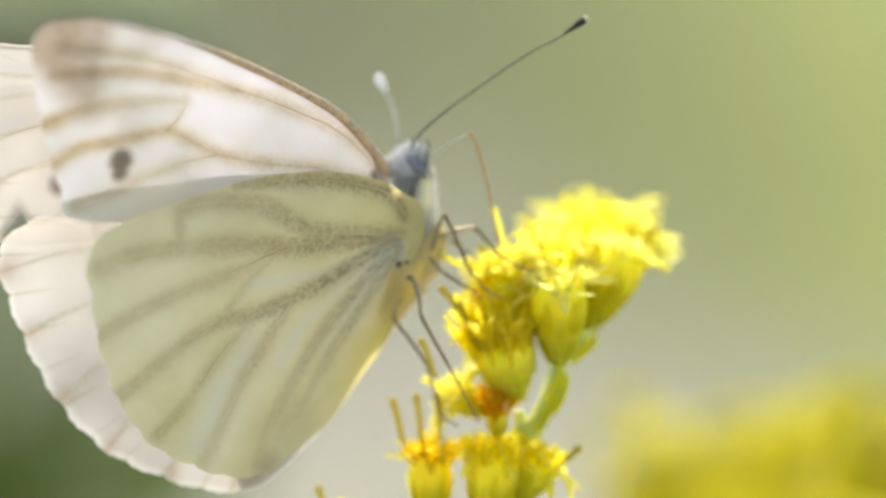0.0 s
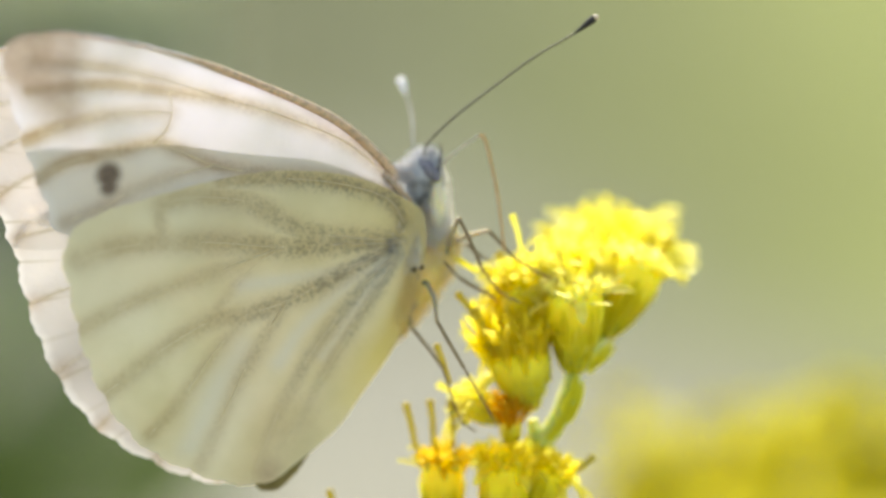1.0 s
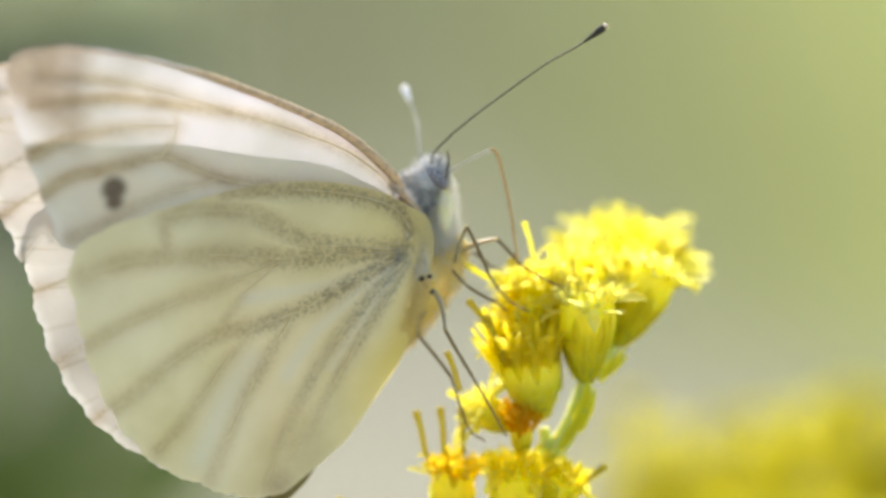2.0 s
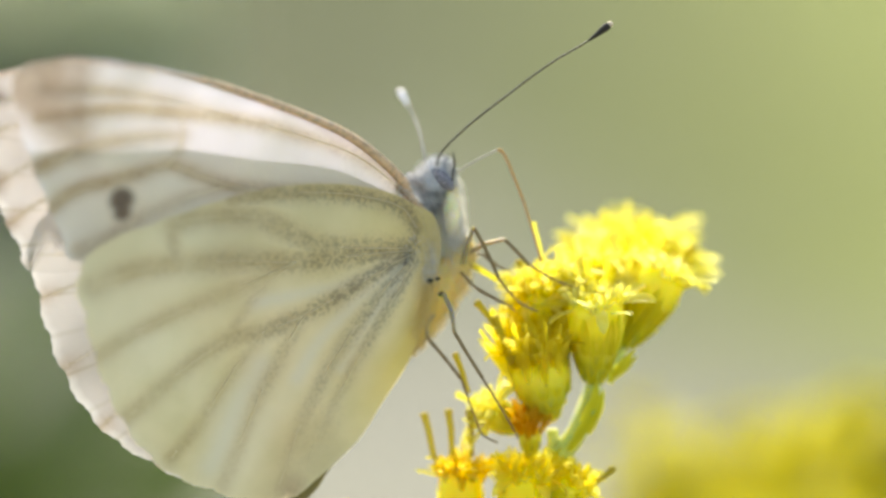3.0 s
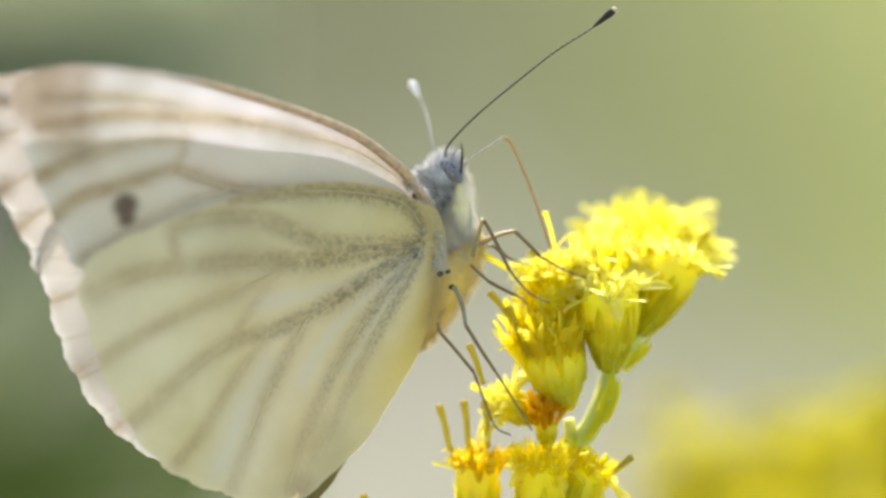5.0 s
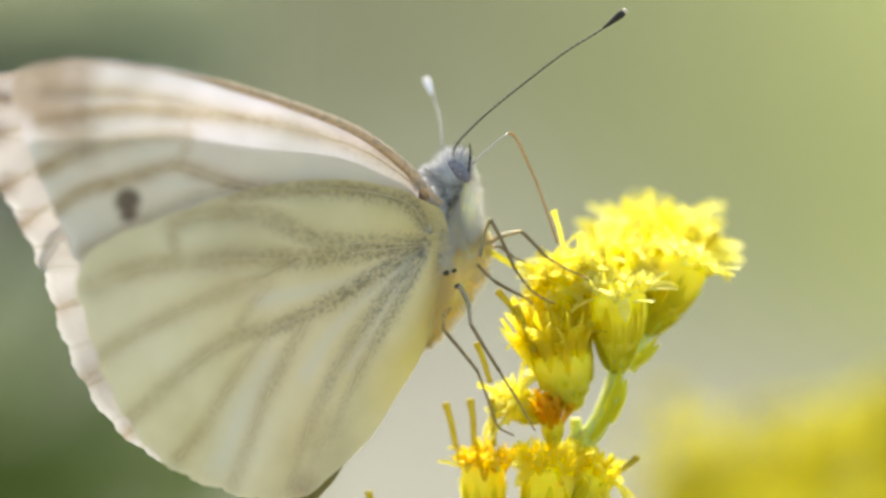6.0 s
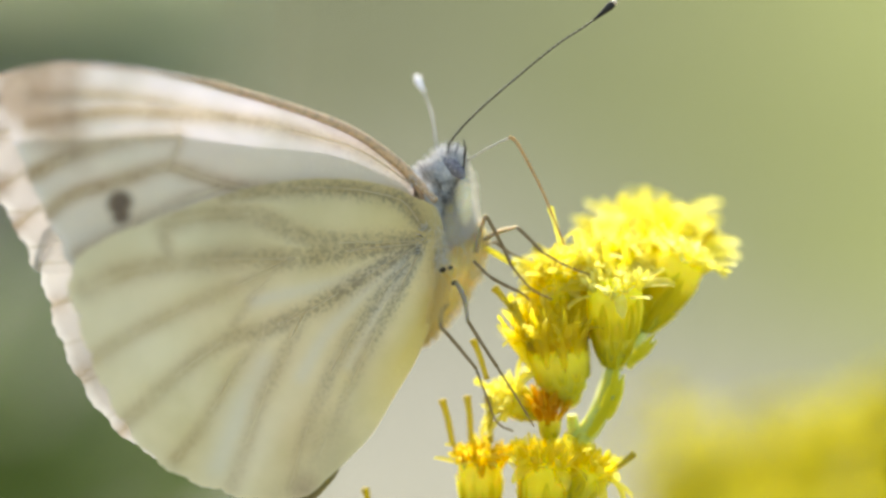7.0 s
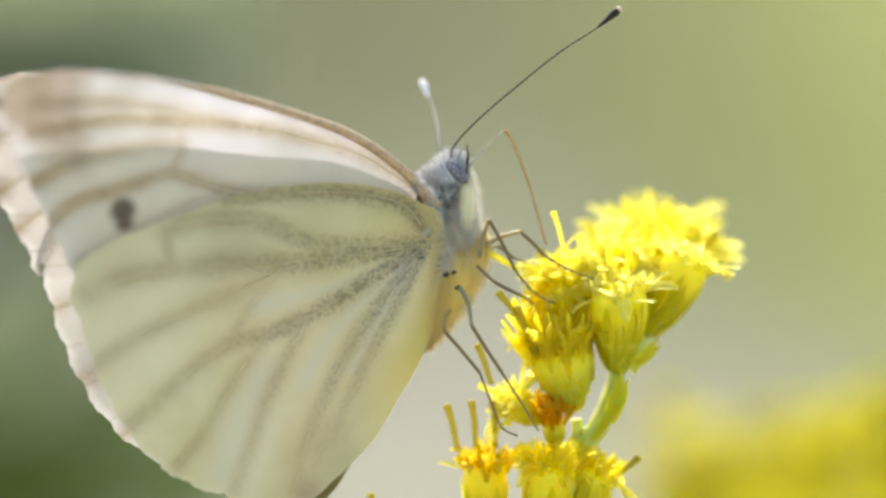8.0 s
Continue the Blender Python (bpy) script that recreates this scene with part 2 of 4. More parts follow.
def tube_data(path, radii, sides=8, verts=None, faces=None):
    """A closed tube along a path; radii: one per point."""
    verts, faces = ([] if verts is None else verts), ([] if faces is None else faces)
    path = [Vector(p) for p in path]
    n, base = len(path), len(verts)
    side = None
    for i, p in enumerate(path):
        d = (path[min(i + 1, n - 1)] - path[max(i - 1, 0)]).normalized()
        if side is None:
            side = d.cross(Vector((0.3, 0.9, 0.2))).normalized()
        side = (side - d * side.dot(d)).normalized()
        up = d.cross(side)
        for k in range(sides):
            a = 2 * math.pi * k / sides
            verts.append(p + (side * math.cos(a) + up * math.sin(a)) * radii[i])
    for i in range(n - 1):
        for k in range(sides):
            a, b = base + i * sides + k, base + i * sides + (k + 1) % sides
            faces.append((a, b, b + sides, a + sides))
    faces.append(tuple(base + k for k in reversed(range(sides))))
    faces.append(tuple(base + (n - 1) * sides + k for k in range(sides)))
    return verts, faces


def tube(name, path, radii, material, sides=8):
    v, f = tube_data(path, radii, sides)
    return mesh_of(name, v, f, material)


def blob(name, centre, axis, length, width, depth, material, bumps=0.0, seed=1.0, taper=0.0):
    """A rounded body: an egg along an axis, slightly uneven."""
    axis = Vector(axis).normalized()
    side = axis.cross(Vector((0, 1, 0))).normalized()
    back = axis.cross(side)
    rings, sides, verts, faces = 22, 28, [], []
    for i in range(rings + 1):
        a = math.pi * i / rings
        h, r = -math.cos(a), max(math.sin(a), 0.02)
        for k in range(sides):
            b = 2 * math.pi * k / sides
            q = side * (r * math.cos(b) * width / 2 * (1 + taper * h)) + back * (r * math.sin(b) * depth / 2 * (1 + taper * h)) + axis * h * length / 2
            q *= 1 + bumps * noise.noise(q / length * 5 + Vector((seed, 0, 0)))
            verts.append(Vector(centre) + q)
    for i in range(rings):
        for k in range(sides):
            a, b = i * sides + k, i * sides + (k + 1) % sides
            faces.append((a, b, b + sides, a + sides))
    return mesh_of(name, verts, faces, material)


def fur(name, me, count, length, lean, material, seed, keep=None, thick=0.035):
    """Fine hairs over a rounded mesh, leaning one way."""
    rng = random.Random(seed)
    polys = [p for p in me.polygons if keep is None or keep(p.center)]
    verts, faces = [], []
    lean = Vector(lean)
    for _ in range(count):
        p = rng.choice(polys)
        fu, fv = rng.random(), rng.random()
        w = [(1 - fu) * (1 - fv), fu * (1 - fv), fu * fv, (1 - fu) * fv]
        co = sum((me.vertices[i].co * k for i, k in zip(p.vertices, w)), Vector()) / sum(w) + Vector([rng.uniform(-1, 1) * 0.00006 for _ in range(3)])
        nor = sum((me.vertices[i].normal * k for i, k in zip(p.vertices, w)), Vector()).normalized()
        d = (nor + lean * rng.uniform(0.5, 1.2) + Vector([rng.uniform(-0.35, 0.35) for _ in range(3)])).normalized()
        l = length * MM * rng.uniform(0.5, 1.2)
        bend = lean * l * 0.25
        s = d.cross(Vector((rng.random(), rng.random(), 0.3))).normalized() * thick * MM
        side = d.cross(s)
        b = len(verts)
        for k, (f, wd) in enumerate(((0, 1), (0.5, 0.8), (1, 0.12))):
            c = co + d * l * f + bend * f * f
            verts += [c + s * wd, c - s * 0.5 * wd + side * 0.87 * wd, c - s * 0.5 * wd - side * 0.87 * wd]
        for r in (0, 3):
            for k in range(3):
                a, e = b + r + k, b + r + (k + 1) % 3
                faces.append((a, e, e + 3, a + 3))
    return mesh_of(name, verts, faces, material)


def frame_to(axis, at, roll=0.0):
    """A pose whose z points along axis."""
    q = Vector(axis).normalized().to_track_quat("Z", "Y")
    return Matrix.Translation(at) @ q.to_matrix().to_4x4() @ Matrix.Rotation(roll, 4, "Z")


# ---- butterfly ----
FLY_PIVOT = spot(804.75, 400.5)
TAIL = Vector((-0.47, 0, -0.88)).normalized()
OUT = Vector((TAIL.z, 0, -TAIL.x))
FORE_HINGE = spot(755, 372) - FLY_PIVOT
HIND_HINGE = spot(748, 425) - FLY_PIVOT

# outlines and veins in millimetres: outwards from the hinge, towards the tail
FORE_EDGE = [(1.51, -1.19), (3.51, -1.66), (6.07, -1.87), (8.83, -1.58), (12.25, -0.98), (15.06, -0.38), (17.84, 0.46),
             (20.46, 1.49), (22.27, 2.4), (23.52, 3.4), (24.02, 4.31), (23.37, 5.23), (22.18, 6.36), (20.76, 7.55),
             (19.22, 8.69), (17.58, 9.81), (16.07, 10.68), (12.58, 9), (9.07, 7), (5.56, 5.3), (2.44, 3.3), (0.39, 1.2)]
HIND_EDGE = [(-1.6, 0.17), (-1.19, -0.54), (-0.55, -1.24), (0.36, -1.82), (1.6, -1.75), (3.25, -1.64), (5.49, -0.98), (7.8, 0.1), (9.67, 1.24), (11.34, 2.64), (12.91, 4.18),
             (14.71, 5.89), (16.06, 7.41), (16.74, 8.9), (16.53, 10.16), (15.33, 11.36), (13.91, 12.63), (12.34, 13.85),
             (10.69, 14.88), (8.46, 15.86), (6.11, 16.32), (3.48, 16.13), (0.99, 15.63), (-1.24, 14.31), (-2.46, 11.41),
             (-2.93, 9.54), (-3.06, 7.74), (-3.1, 6.05), (-2.99, 4.5), (-2.72, 2.94), (-2.2, 1.5)]
# path, dust at the start and end, width of the dusting, bluish
FORE_VEINS = [([(1.27, -0.8), (5.02, -1.07), (8.37, -0.5), (11.8, 0.38), (14.93, 1.63), (18.44, 3.26), (21.69, 5.49)], 0.5, 0.9, 0.46, 0),
              ([(11.8, 0.38), (15.18, 1.2), (18.6, 2.39), (22.31, 4.08)], 0.25, 0.85, 0.44, 0),
              ([(0.8, -0.36), (5.15, 1.19), (8.56, 2.83), (10.92, 3.69), (13.18, 4.04), (14.37, 4.39), (16.41, 6.23), (17.94, 7.7), (18.91, 9.43)], 0.5, 1.0, 0.46, 0),
              ([(14.37, 4.39), (14.18, 3.4), (14.45, 2.57), (15.19, 1.78)], 0.45, 0.3, 0.36, 0),
              ([(14.45, 2.57), (16.94, 4.11), (18.97, 5.89), (20.34, 7.72)], 0.4, 1.0, 0.5, 0),
              ([(10.89, 3.75), (12.25, 5.04), (13.93, 6.96), (14.97, 8.73), (16.2, 10.17)], 0.4, 0.55, 0.46, 0)]
HIND_VEINS = [([(0.71, -0.77), (2.07, -1.27), (3.64, -1.03), (5.83, -0.3), (7.84, 0.64), (9.75, 1.7), (11.3, 2.72)], 0.75, 0.9, 0.52, 0),
              ([(0.34, 0.26), (3.15, 1.6), (5.53, 2.62), (7.47, 2.77), (9.7, 3), (12.43, 4.4), (13.54, 5.5)], 0.7, 0.62, 0.62, 0),
              ([(0.28, 0.36), (3.51, 2.26), (6.22, 3.92), (9.62, 5.54), (12.3, 7.03), (14.24, 8.48), (15.75, 10.03)], 0.8, 0.62, 0.66, 0),
              ([(13.54, 5.5), (13.05, 6.17), (12.3, 7.03)], 0.7, 0.6, 0.42, 0),
              ([(6.22, 3.92), (8.16, 6.17), (10.52, 8.85), (12.36, 11.13), (13.46, 12.81)], 0.3, 0.7, 0.55, 0),
              ([(0.15, 0.57), (1.32, 2.09), (2.91, 4.45), (4.13, 6.15), (5.74, 7.78), (7.27, 9.01), (8.86, 11.66), (10.26, 15.02)], 0.9, 0.62, 0.60, 0.2),
              ([(7.27, 9.01), (7.44, 8.11), (7.15, 6.04), (6.22, 3.92)], 0.65, 0, 0.4, 0),
              ([(5.74, 7.78), (6.15, 10.14), (6.28, 12.97), (6.72, 15.76)], 0.3, 0.7, 0.5, 0),
              ([(4.13, 6.15), (4.11, 9.25), (3.72, 12.36), (3.13, 15.79)], 0.5, 0.5, 0.55, 0.2),
              ([(-0.07, 0.8), (0.48, 2.7), (0.89, 5.27), (1.08, 7.93), (0.9, 10.83), (0.02, 14.43)], 0.78, 0.4, 0.56, 1),
              ([(-0.26, 0.91), (-0.27, 3.03), (-0.23, 5.7), (-0.33, 8.98), (-0.69, 12.48)], 0.78, 0.3, 0.48, 1)]


def vein_fields(xy, veins):
    dust, line, blue = np.zeros(len(xy)), np.zeros(len(xy)), np.zeros(len(xy))
    for path, d0, d1, width, bl in veins:
        c = spline(path, 10)
        f = np.linspace(0, 1, len(c))
        dist = np.linalg.norm(xy[:, None, :] - c[None, :, :], axis=2)
        i = dist.argmin(1)
        d = dist[np.arange(len(xy)), i]
        amount = (d0 + (d1 - d0) * f[i]) * np.clip(np.exp(-(d / width) ** 2) * 1.25, 0, 1)
        dust = np.maximum(dust, amount)
        blue = np.maximum(blue, bl * amount * np.clip(1.1 - f[i], 0, 1))
        line = np.maximum(line, np.exp(-(d / 0.12) ** 2) * 0.55)
    return dust, line, blue


def wing(name, edge, veins, material, hind, upper, parent, label, flip=1.0):
    """A wing sheet in its hinge's space: x outwards, y towards the tail, z the sheet's normal."""
    rim = spline(edge, 14)
    seg = np.r_[0, np.cumsum(np.linalg.norm(np.diff(rim, axis=0), axis=1))]
    far = np.clip((np.linalg.norm(rim, axis=1) - 9) / 6, 0, 1)
    rim = rim * (1 + far * (0.011 if hind else 0.007) * np.abs(np.sin(seg * 1.43)) + far * 0.002 * np.sin(seg * 9.0))[:, None]
    n, rings = len(rim), 84
    verts2 = [np.array([0.0, 0.0])]
    for j in range(1, rings + 1):
        s = (j / rings) ** 0.8
        verts2 += [r * s for r in rim]
    xy = np.array(verts2)
    faces = [(0, 1 + k, 1 + (k + 1) % n) for k in range(n)]
    for j in range(rings - 1):
        a = 1 + j * n
        faces += [(a + k, a + n + k, a + n + (k + 1) % n, a + (k + 1) % n) for k in range(n)]
    tubes = veins
    if upper:
        # the veins run on to the rim
        veins = [([*p, (p[-1][0] + 0.9 * (p[-1][0] - p[-2][0]) / math.dist(p[-1], p[-2]), p[-1][1] + 0.9 * (p[-1][1] - p[-2][1]) / math.dist(p[-1], p[-2]))], *rest) for p, *rest in veins]
    dust, line, blue = vein_fields(xy, veins)
    rr = np.r_[0, np.repeat(((np.arange(1, rings + 1)) / rings) ** 0.8, n)]
    rad = np.linalg.norm(xy, axis=1)
    # gentle arch, pleats along the veins
    z = flip * (0.4 * (xy[:, 0] / 16) ** 2 + 0.12 * dust + 0.09 * np.sin(xy[:, 1] * 1.1 + xy[:, 0] * 0.3) * np.clip(rad / 10, 0, 1))
    me = mesh_of(name, np.c_[xy, z] * MM, faces, material)

    def field(key, values):
        me.attributes.new(key, "FLOAT", "POINT").data.foreach_set("value", np.clip(values, 0, 1).astype(np.float32))

    zero = np.zeros(len(xy))
    margin, yellow, brown, black, pale = zero.copy(), zero.copy(), zero.copy(), zero.copy(), zero.copy()
    edge_d = np.clip((rr - 0.972) / 0.02, 0, 1) * np.clip((rad - 8) / 4, 0, 1)
    margin = edge_d * (0.8 if upper else 0.25)

    def disc(x, y, r, soft):
        return np.clip((r + soft - np.hypot(xy[:, 0] - x, xy[:, 1] - y)) / (2 * soft), 0, 1)

    if hind:
        # yellow along the inner margin and at the costal root
        yellow = 0.55 * np.clip(1 - (xy[:, 0] + 2.3) / 1.7, 0, 1) * np.clip(1 - (xy[:, 1] - 6) / 6, 0.06, 1) * np.clip((xy[:, 1] - 1.0) / 1.5, 0, 1)
        # cool whitish streaks between the inner veins
        for path, width in (([(0.9, 1.4), (2.6, 3.3), (4.9, 5.2), (7.0, 6.7)], 0.45), ([(0.45, 1.6), (1.6, 4.0), (2.4, 6.6), (2.6, 9.0)], 0.5),
                            ([(0.1, 1.8), (0.25, 4.5), (0.35, 7.5)], 0.33), ([(4.9, 9.5), (4.7, 12.5), (4.4, 15.0)], 0.9)):
            c = spline(path, 8)
            pale = np.maximum(pale, 0.62 * np.exp(-(np.linalg.norm(xy[:, None, :] - c[None, :, :], axis=2).min(1) / width) ** 2))
        brown = 0.55 * disc(-0.75, 14.3, 0.7, 0.5)
        dust = np.maximum(dust, 0.34 * disc(-0.4, 0.1, 1.9, 0.9))
        yellow = np.maximum(yellow, 0.26 * np.exp(-(rad / 5.0) ** 2))
        # smoky inner corner
        dust = np.maximum(dust, 0.36 * np.exp(-((xy[:, 0] + 0.2) / 1.5) ** 2) * np.clip((xy[:, 1] - 8) / 3, 0, 1))
        # the yellow fades to cream towards the front and the rim
        margin = np.maximum(margin, 0.4 * np.clip((rad - 7) / 7, 0, 1) * np.clip((xy[:, 0] - xy[:, 1] * 0.7) / 6, 0, 1))
        margin = np.maximum(margin, 0.5 * np.exp(-((xy[:, 0] - 2.8) / 1.0) ** 2) * np.clip((xy[:, 1] - 7) / 5, 0, 1))
    else:
        # brown leading edge and the two dark spots
        costa = np.interp(xy[:, 0], [0, 3.6, 9.1, 15.4, 20.9, 24.6], [-0.9, -1.65, -1.57, -0.37, 1.49, 4.3])
        brown = 0.8 * np.clip(1 - (xy[:, 1] - costa) / 0.55, 0, 1) ** 0.7 * np.interp(xy[:, 0], [0, 11, 14, 17, 20, 24], [1, 1, 0.45, 0.15, 0.3, 0.7])
        vein_dust = dust.copy()
        reach = xy[:, 0] + 0.6 * xy[:, 1]
        if upper:
            # dark apex, and a dark blot where each vein meets the rim
            black = 0.75 * np.clip((reach - 23.6) / 1.2, 0, 1) * np.clip((5.2 - xy[:, 1]) / 1.2, 0, 1) * (0.45 + 0.55 * np.clip(vein_dust * 1.4, 0, 1))
            for path, d0, d1, width, bl in veins:
                (x, y), (x0, y0) = path[-1], path[-2]
                if x > 15:
                    k = 0.25 / math.hypot(x - x0, y - y0)
                    black = np.maximum(black, 0.58 * disc(x - (x - x0) * k, y - (y - y0) * k, 0.6 if x > 18 else 0.3, 0.55))
            black = np.maximum(black, 0.8 * disc(15.45, 7.15, 0.55, 0.25))
        else:
            # olive-tan apex, partly painted far-wing shadow, darker along veins and at the very tip
            tip = np.clip((reach - 21.0) / 1.5, 0, 1) * np.clip((6.9 - xy[:, 1]) / 1.6, 0, 1)
            rim_tip = np.clip((reach - 23.3) / 0.8, 0, 1) * np.clip((6.4 - xy[:, 1]) / 1.6, 0, 1)
            brown = np.maximum(brown, 0.36 * tip + 0.22 * rim_tip)
            dust = np.maximum(dust, tip * 0.62 + 0.15 * rim_tip)
            black = 0.92 * np.maximum(disc(15.6, 6.95, 0.66, 0.22), disc(15.2, 7.45, 0.48, 0.22))
            black = np.maximum(black, tip * (0.16 + 0.28 * np.clip(vein_dust, 0, 1)))
    bare = zero.copy()
    if upper and not hind:
        anal = np.interp(xy[:, 0], [9.07, 12.58, 16.07, 17.58], [7, 9, 10.68, 9.81])
        bare = np.clip((1.6 - anal + xy[:, 1]) / 0.7, 0, 1) * np.clip((xy[:, 0] - 9.5) / 1.5, 0, 1) * np.clip((17.3 - xy[:, 0]) / 0.8, 0, 1)
    if not upper:
        line = line * 0.3
    if upper:
        brown = np.maximum(brown, 0.6 * np.clip(dust * 1.3, 0, 1) * np.clip((rr - 0.925) / 0.05, 0, 1) * np.clip((rad - 10) / 3, 0, 1))
        dust, blue, yellow, pale = dust * 0.25, zero, zero, zero
        # crease shade of short folds ending in the rim's notches, painted as lines
        notch = np.exp(-((np.mod(seg * 1.43 + math.pi / 2, math.pi) - math.pi / 2) / 0.10) ** 2) * far
        line = np.maximum(line, np.r_[0, np.tile(notch, rings)] * np.clip((rr - 0.86) / 0.06, 0, 1) * 0.32)
        line = line * (0.5 + 3.0 * rr ** 6)
    root = np.clip(1.25 - rad / 12.5, 0.12, 1)
    for key, val in (("dust", dust), ("root", root), ("vein", line), ("blue", blue), ("margin", margin), ("pale", pale), ("yellow", yellow), ("brown", brown), ("black", black), ("bare", bare)):
        field(key, val)
    ob = part(name, me, parent, label)
    for path, d0, d1, width, bl in tubes:
        c = spline(path, 8)
        h = flip * (0.4 * (c[:, 0] / 16) ** 2 + 0.12 * np.linspace(d0, d1, len(c)))
        r = np.linspace(0.030, 0.010, len(c)) * MM
        part("vein", tube("vein", [Vector((*p, q)) * MM for p, q in zip(c, h)], r, M_VEIN, 6), ob)
    if not hind:
        c = spline([(0.3, -0.3)] + edge[:11], 8)
        f = np.linspace(0, 1, len(c))
        h = flip * 0.4 * (c[:, 0] / 16) ** 2
        r = np.interp(f, [0, 0.1, 0.5, 0.62, 1], [0.10, 0.27, 0.19, 0.07, 0.045]) * MM
        part("costa", tube("costa", [Vector((p[0], p[1] + 0.12, q)) * MM for p, q in zip(c, h)], r, M_COSTA, 8), ob, "thick brown front edge of the wing")
    return ob


def wing_pose(hinge, opening, lift, du=0.0, dv=0.0, back=0.0):
    """opening: degrees by which the wing leans towards -y; lift: degrees forward in its own plane."""
    o = OUT * math.cos(radians(opening)) + Vector((0, -1, 0)) * math.sin(radians(opening))
    n = o.cross(TAIL)
    turn = Matrix((o, TAIL, n)).transposed().to_4x4()
    return Matrix.Translation(hinge + Vector((du * UNIT, back * MM, -dv * UNIT))) @ turn @ Matrix.Rotation(radians(-lift), 4, "Z")


fly = tagged(new("butterfly"), "pale yellow-white butterfly with grey-dusted veins feeding on goldenrod", "butterfly")
near_hind = wing("hindwing", HIND_EDGE, HIND_VEINS, M_HIND, True, False, fly, "pale yellow hindwing dusted grey along its veins", -1.0)
near_fore = wing("forewing", FORE_EDGE, FORE_VEINS, M_FORE, False, False, fly, "white forewing with a dark spot and brown front edge", -1.0)
FAR_HIND_EDGE = [(x, y + 0.9 * max(0.0, 1 - abs(x - 9.0) / 5.0)) if y < 7 and x > 4 else (x, y) for x, y in HIND_EDGE]
far_hind = wing("hindwing", FAR_HIND_EDGE, HIND_VEINS, M_UPPER, True, True, fly, "white sunlit hindwing upper side", 1.0)
FAR_FORE_EDGE = [p if p[1] < 6 or p[0] < 15.5 else (p[0] * 1.02, p[1] * 1.04) for p in FORE_EDGE]
far_fore = wing("forewing", FAR_FORE_EDGE, FORE_VEINS, M_UPPER, False, True, fly, "white forewing upper side with dark tip", 1.0)


def fly_at(u, v, d=0.0):
    return spot(u, v, d) - FLY_PIVOT


def body():
    me = blob("thorax", fly_at(781, 366, 2.5), (0.16, 0, 1), 3.9 * MM, 1.9 * MM, 2.6 * MM, M_BODY, 0.06, 2.0)
    th = part("thorax", me, fly, "pale blue-grey hairy thorax")
    part("hair", fur("hair", me, 2600, 0.55, (0.0, -0.1, 0.15), M_FUR_BLUE, 3, None, 0.024), th)
    part("hair", fur("hair", me, 420, 0.5, (0.05, -0.1, 0.1), M_FUR_DARK, 4, None, 0.026), th)
    me = blob("underside", fly_at(793, 500, 2.0), (0.46, 0, 0.92), 6.4 * MM, 2.1 * MM, 2.2 * MM, M_BELLY, 0.05, 5.0, 0.4)
    un = part("underside", me, fly, "cream and yellow haired underside")
    part("hair", fur("hair", me, 4200, 0.5, (0.1, -0.1, -0.9), M_FUR_YELLOW, 6, None, 0.013), un)
    me = blob("breast", fly_at(809, 398, 1.8), (-0.14, 0, 1), 5.0 * MM, 1.6 * MM, 1.8 * MM, M_CREAM, 0.05, 7.0)
    br = part("breast", me, fly, "cream haired breast")
    part("hair", fur("hair", me, 6500, 0.62, (0.15, -0.2, -0.5), M_FUR_CREAM, 8, None, 0.012), br)
    # unseen lump behind the wing roots, added to block sun through the gap
    part("sun_block", blob("sun_block", fly_at(754, 374, 1.6), (0.1, 0, 1), 4.4 * MM, 2.0 * MM, 1.9 * MM, M_BODY, 0.05, 33.0), th)
    # fringes where the wing's root lies on the body
    rim = tube("rim", spline([fly_at(744, 350, -0.1), fly_at(764, 378, 0.0), fly_at(776, 412, 0.1), fly_at(780, 446, 0.1), fly_at(777, 474, 0.15)], 6), [0.14 * MM] * 25, M_BODY, 6)
    part("hair", fur("hair", rim, 420, 0.5, (0.6, -0.2, -0.7), M_FUR_CREAM, 41, None, 0.012), th)
    part("hair", fur("hair", rim, 150, 0.4, (0.5, -0.2, -0.3), M_FUR_BLUE, 42, None, 0.014), th)
    part("hair", fur("hair", rim, 70, 0.35, (-0.4, -0.2, -0.2), M_FUR_DARK, 44, None, 0.013), th)
    rim = tube("rim", spline([fly_at(780, 462, 0.2), fly_at(778, 495, 0.3), fly_at(772, 530, 0.4), fly_at(760, 566, 0.5)], 6), [0.14 * MM] * 19, M_BODY, 6)
    part("hair", fur("hair", rim, 520, 0.6, (0.4, -0.2, -0.9), M_FUR_YELLOW, 43, None, 0.012), th)
    root = blob("root", fly_at(748, 424, -0.75), (0.3, 0, 1), 1.3 * MM, 0.5 * MM, 0.2 * MM, M_BODY)
    part("hair", fur("hair", root, 46, 0.34, (-0.3, -0.15, -0.1), M_FUR_BLUE, 22, None, 0.016), th)
    part("hair", fur("hair", root, 60, 0.32, (-0.7, -0.1, 0.0), M_FUR_DARK, 23, None, 0.015), th)
    me = blob("abdomen", fly_at(672, 630, 2.4), (-0.505, 0, -0.863), 11.4 * MM, 1.5 * MM, 2.0 * MM, M_BELLY, 0.03, 9.0, -0.12)
    ab = part("abdomen", me, fly, "pale yellow abdomen between the wings")
    part("hair", fur("hair", me, 1500, 0.22, TAIL * 1.2, M_FUR_CREAM, 10, None, 0.013), ab)
    part("abdomen_tip", blob("abdomen_tip", fly_at(569, 806, 1.9), (-0.50, 0, -0.86), 5.6 * MM, 2.5 * MM, 2.0 * MM, M_TAIL, 0.12, 19.0), ab, "olive-brown tip of the abdomen")
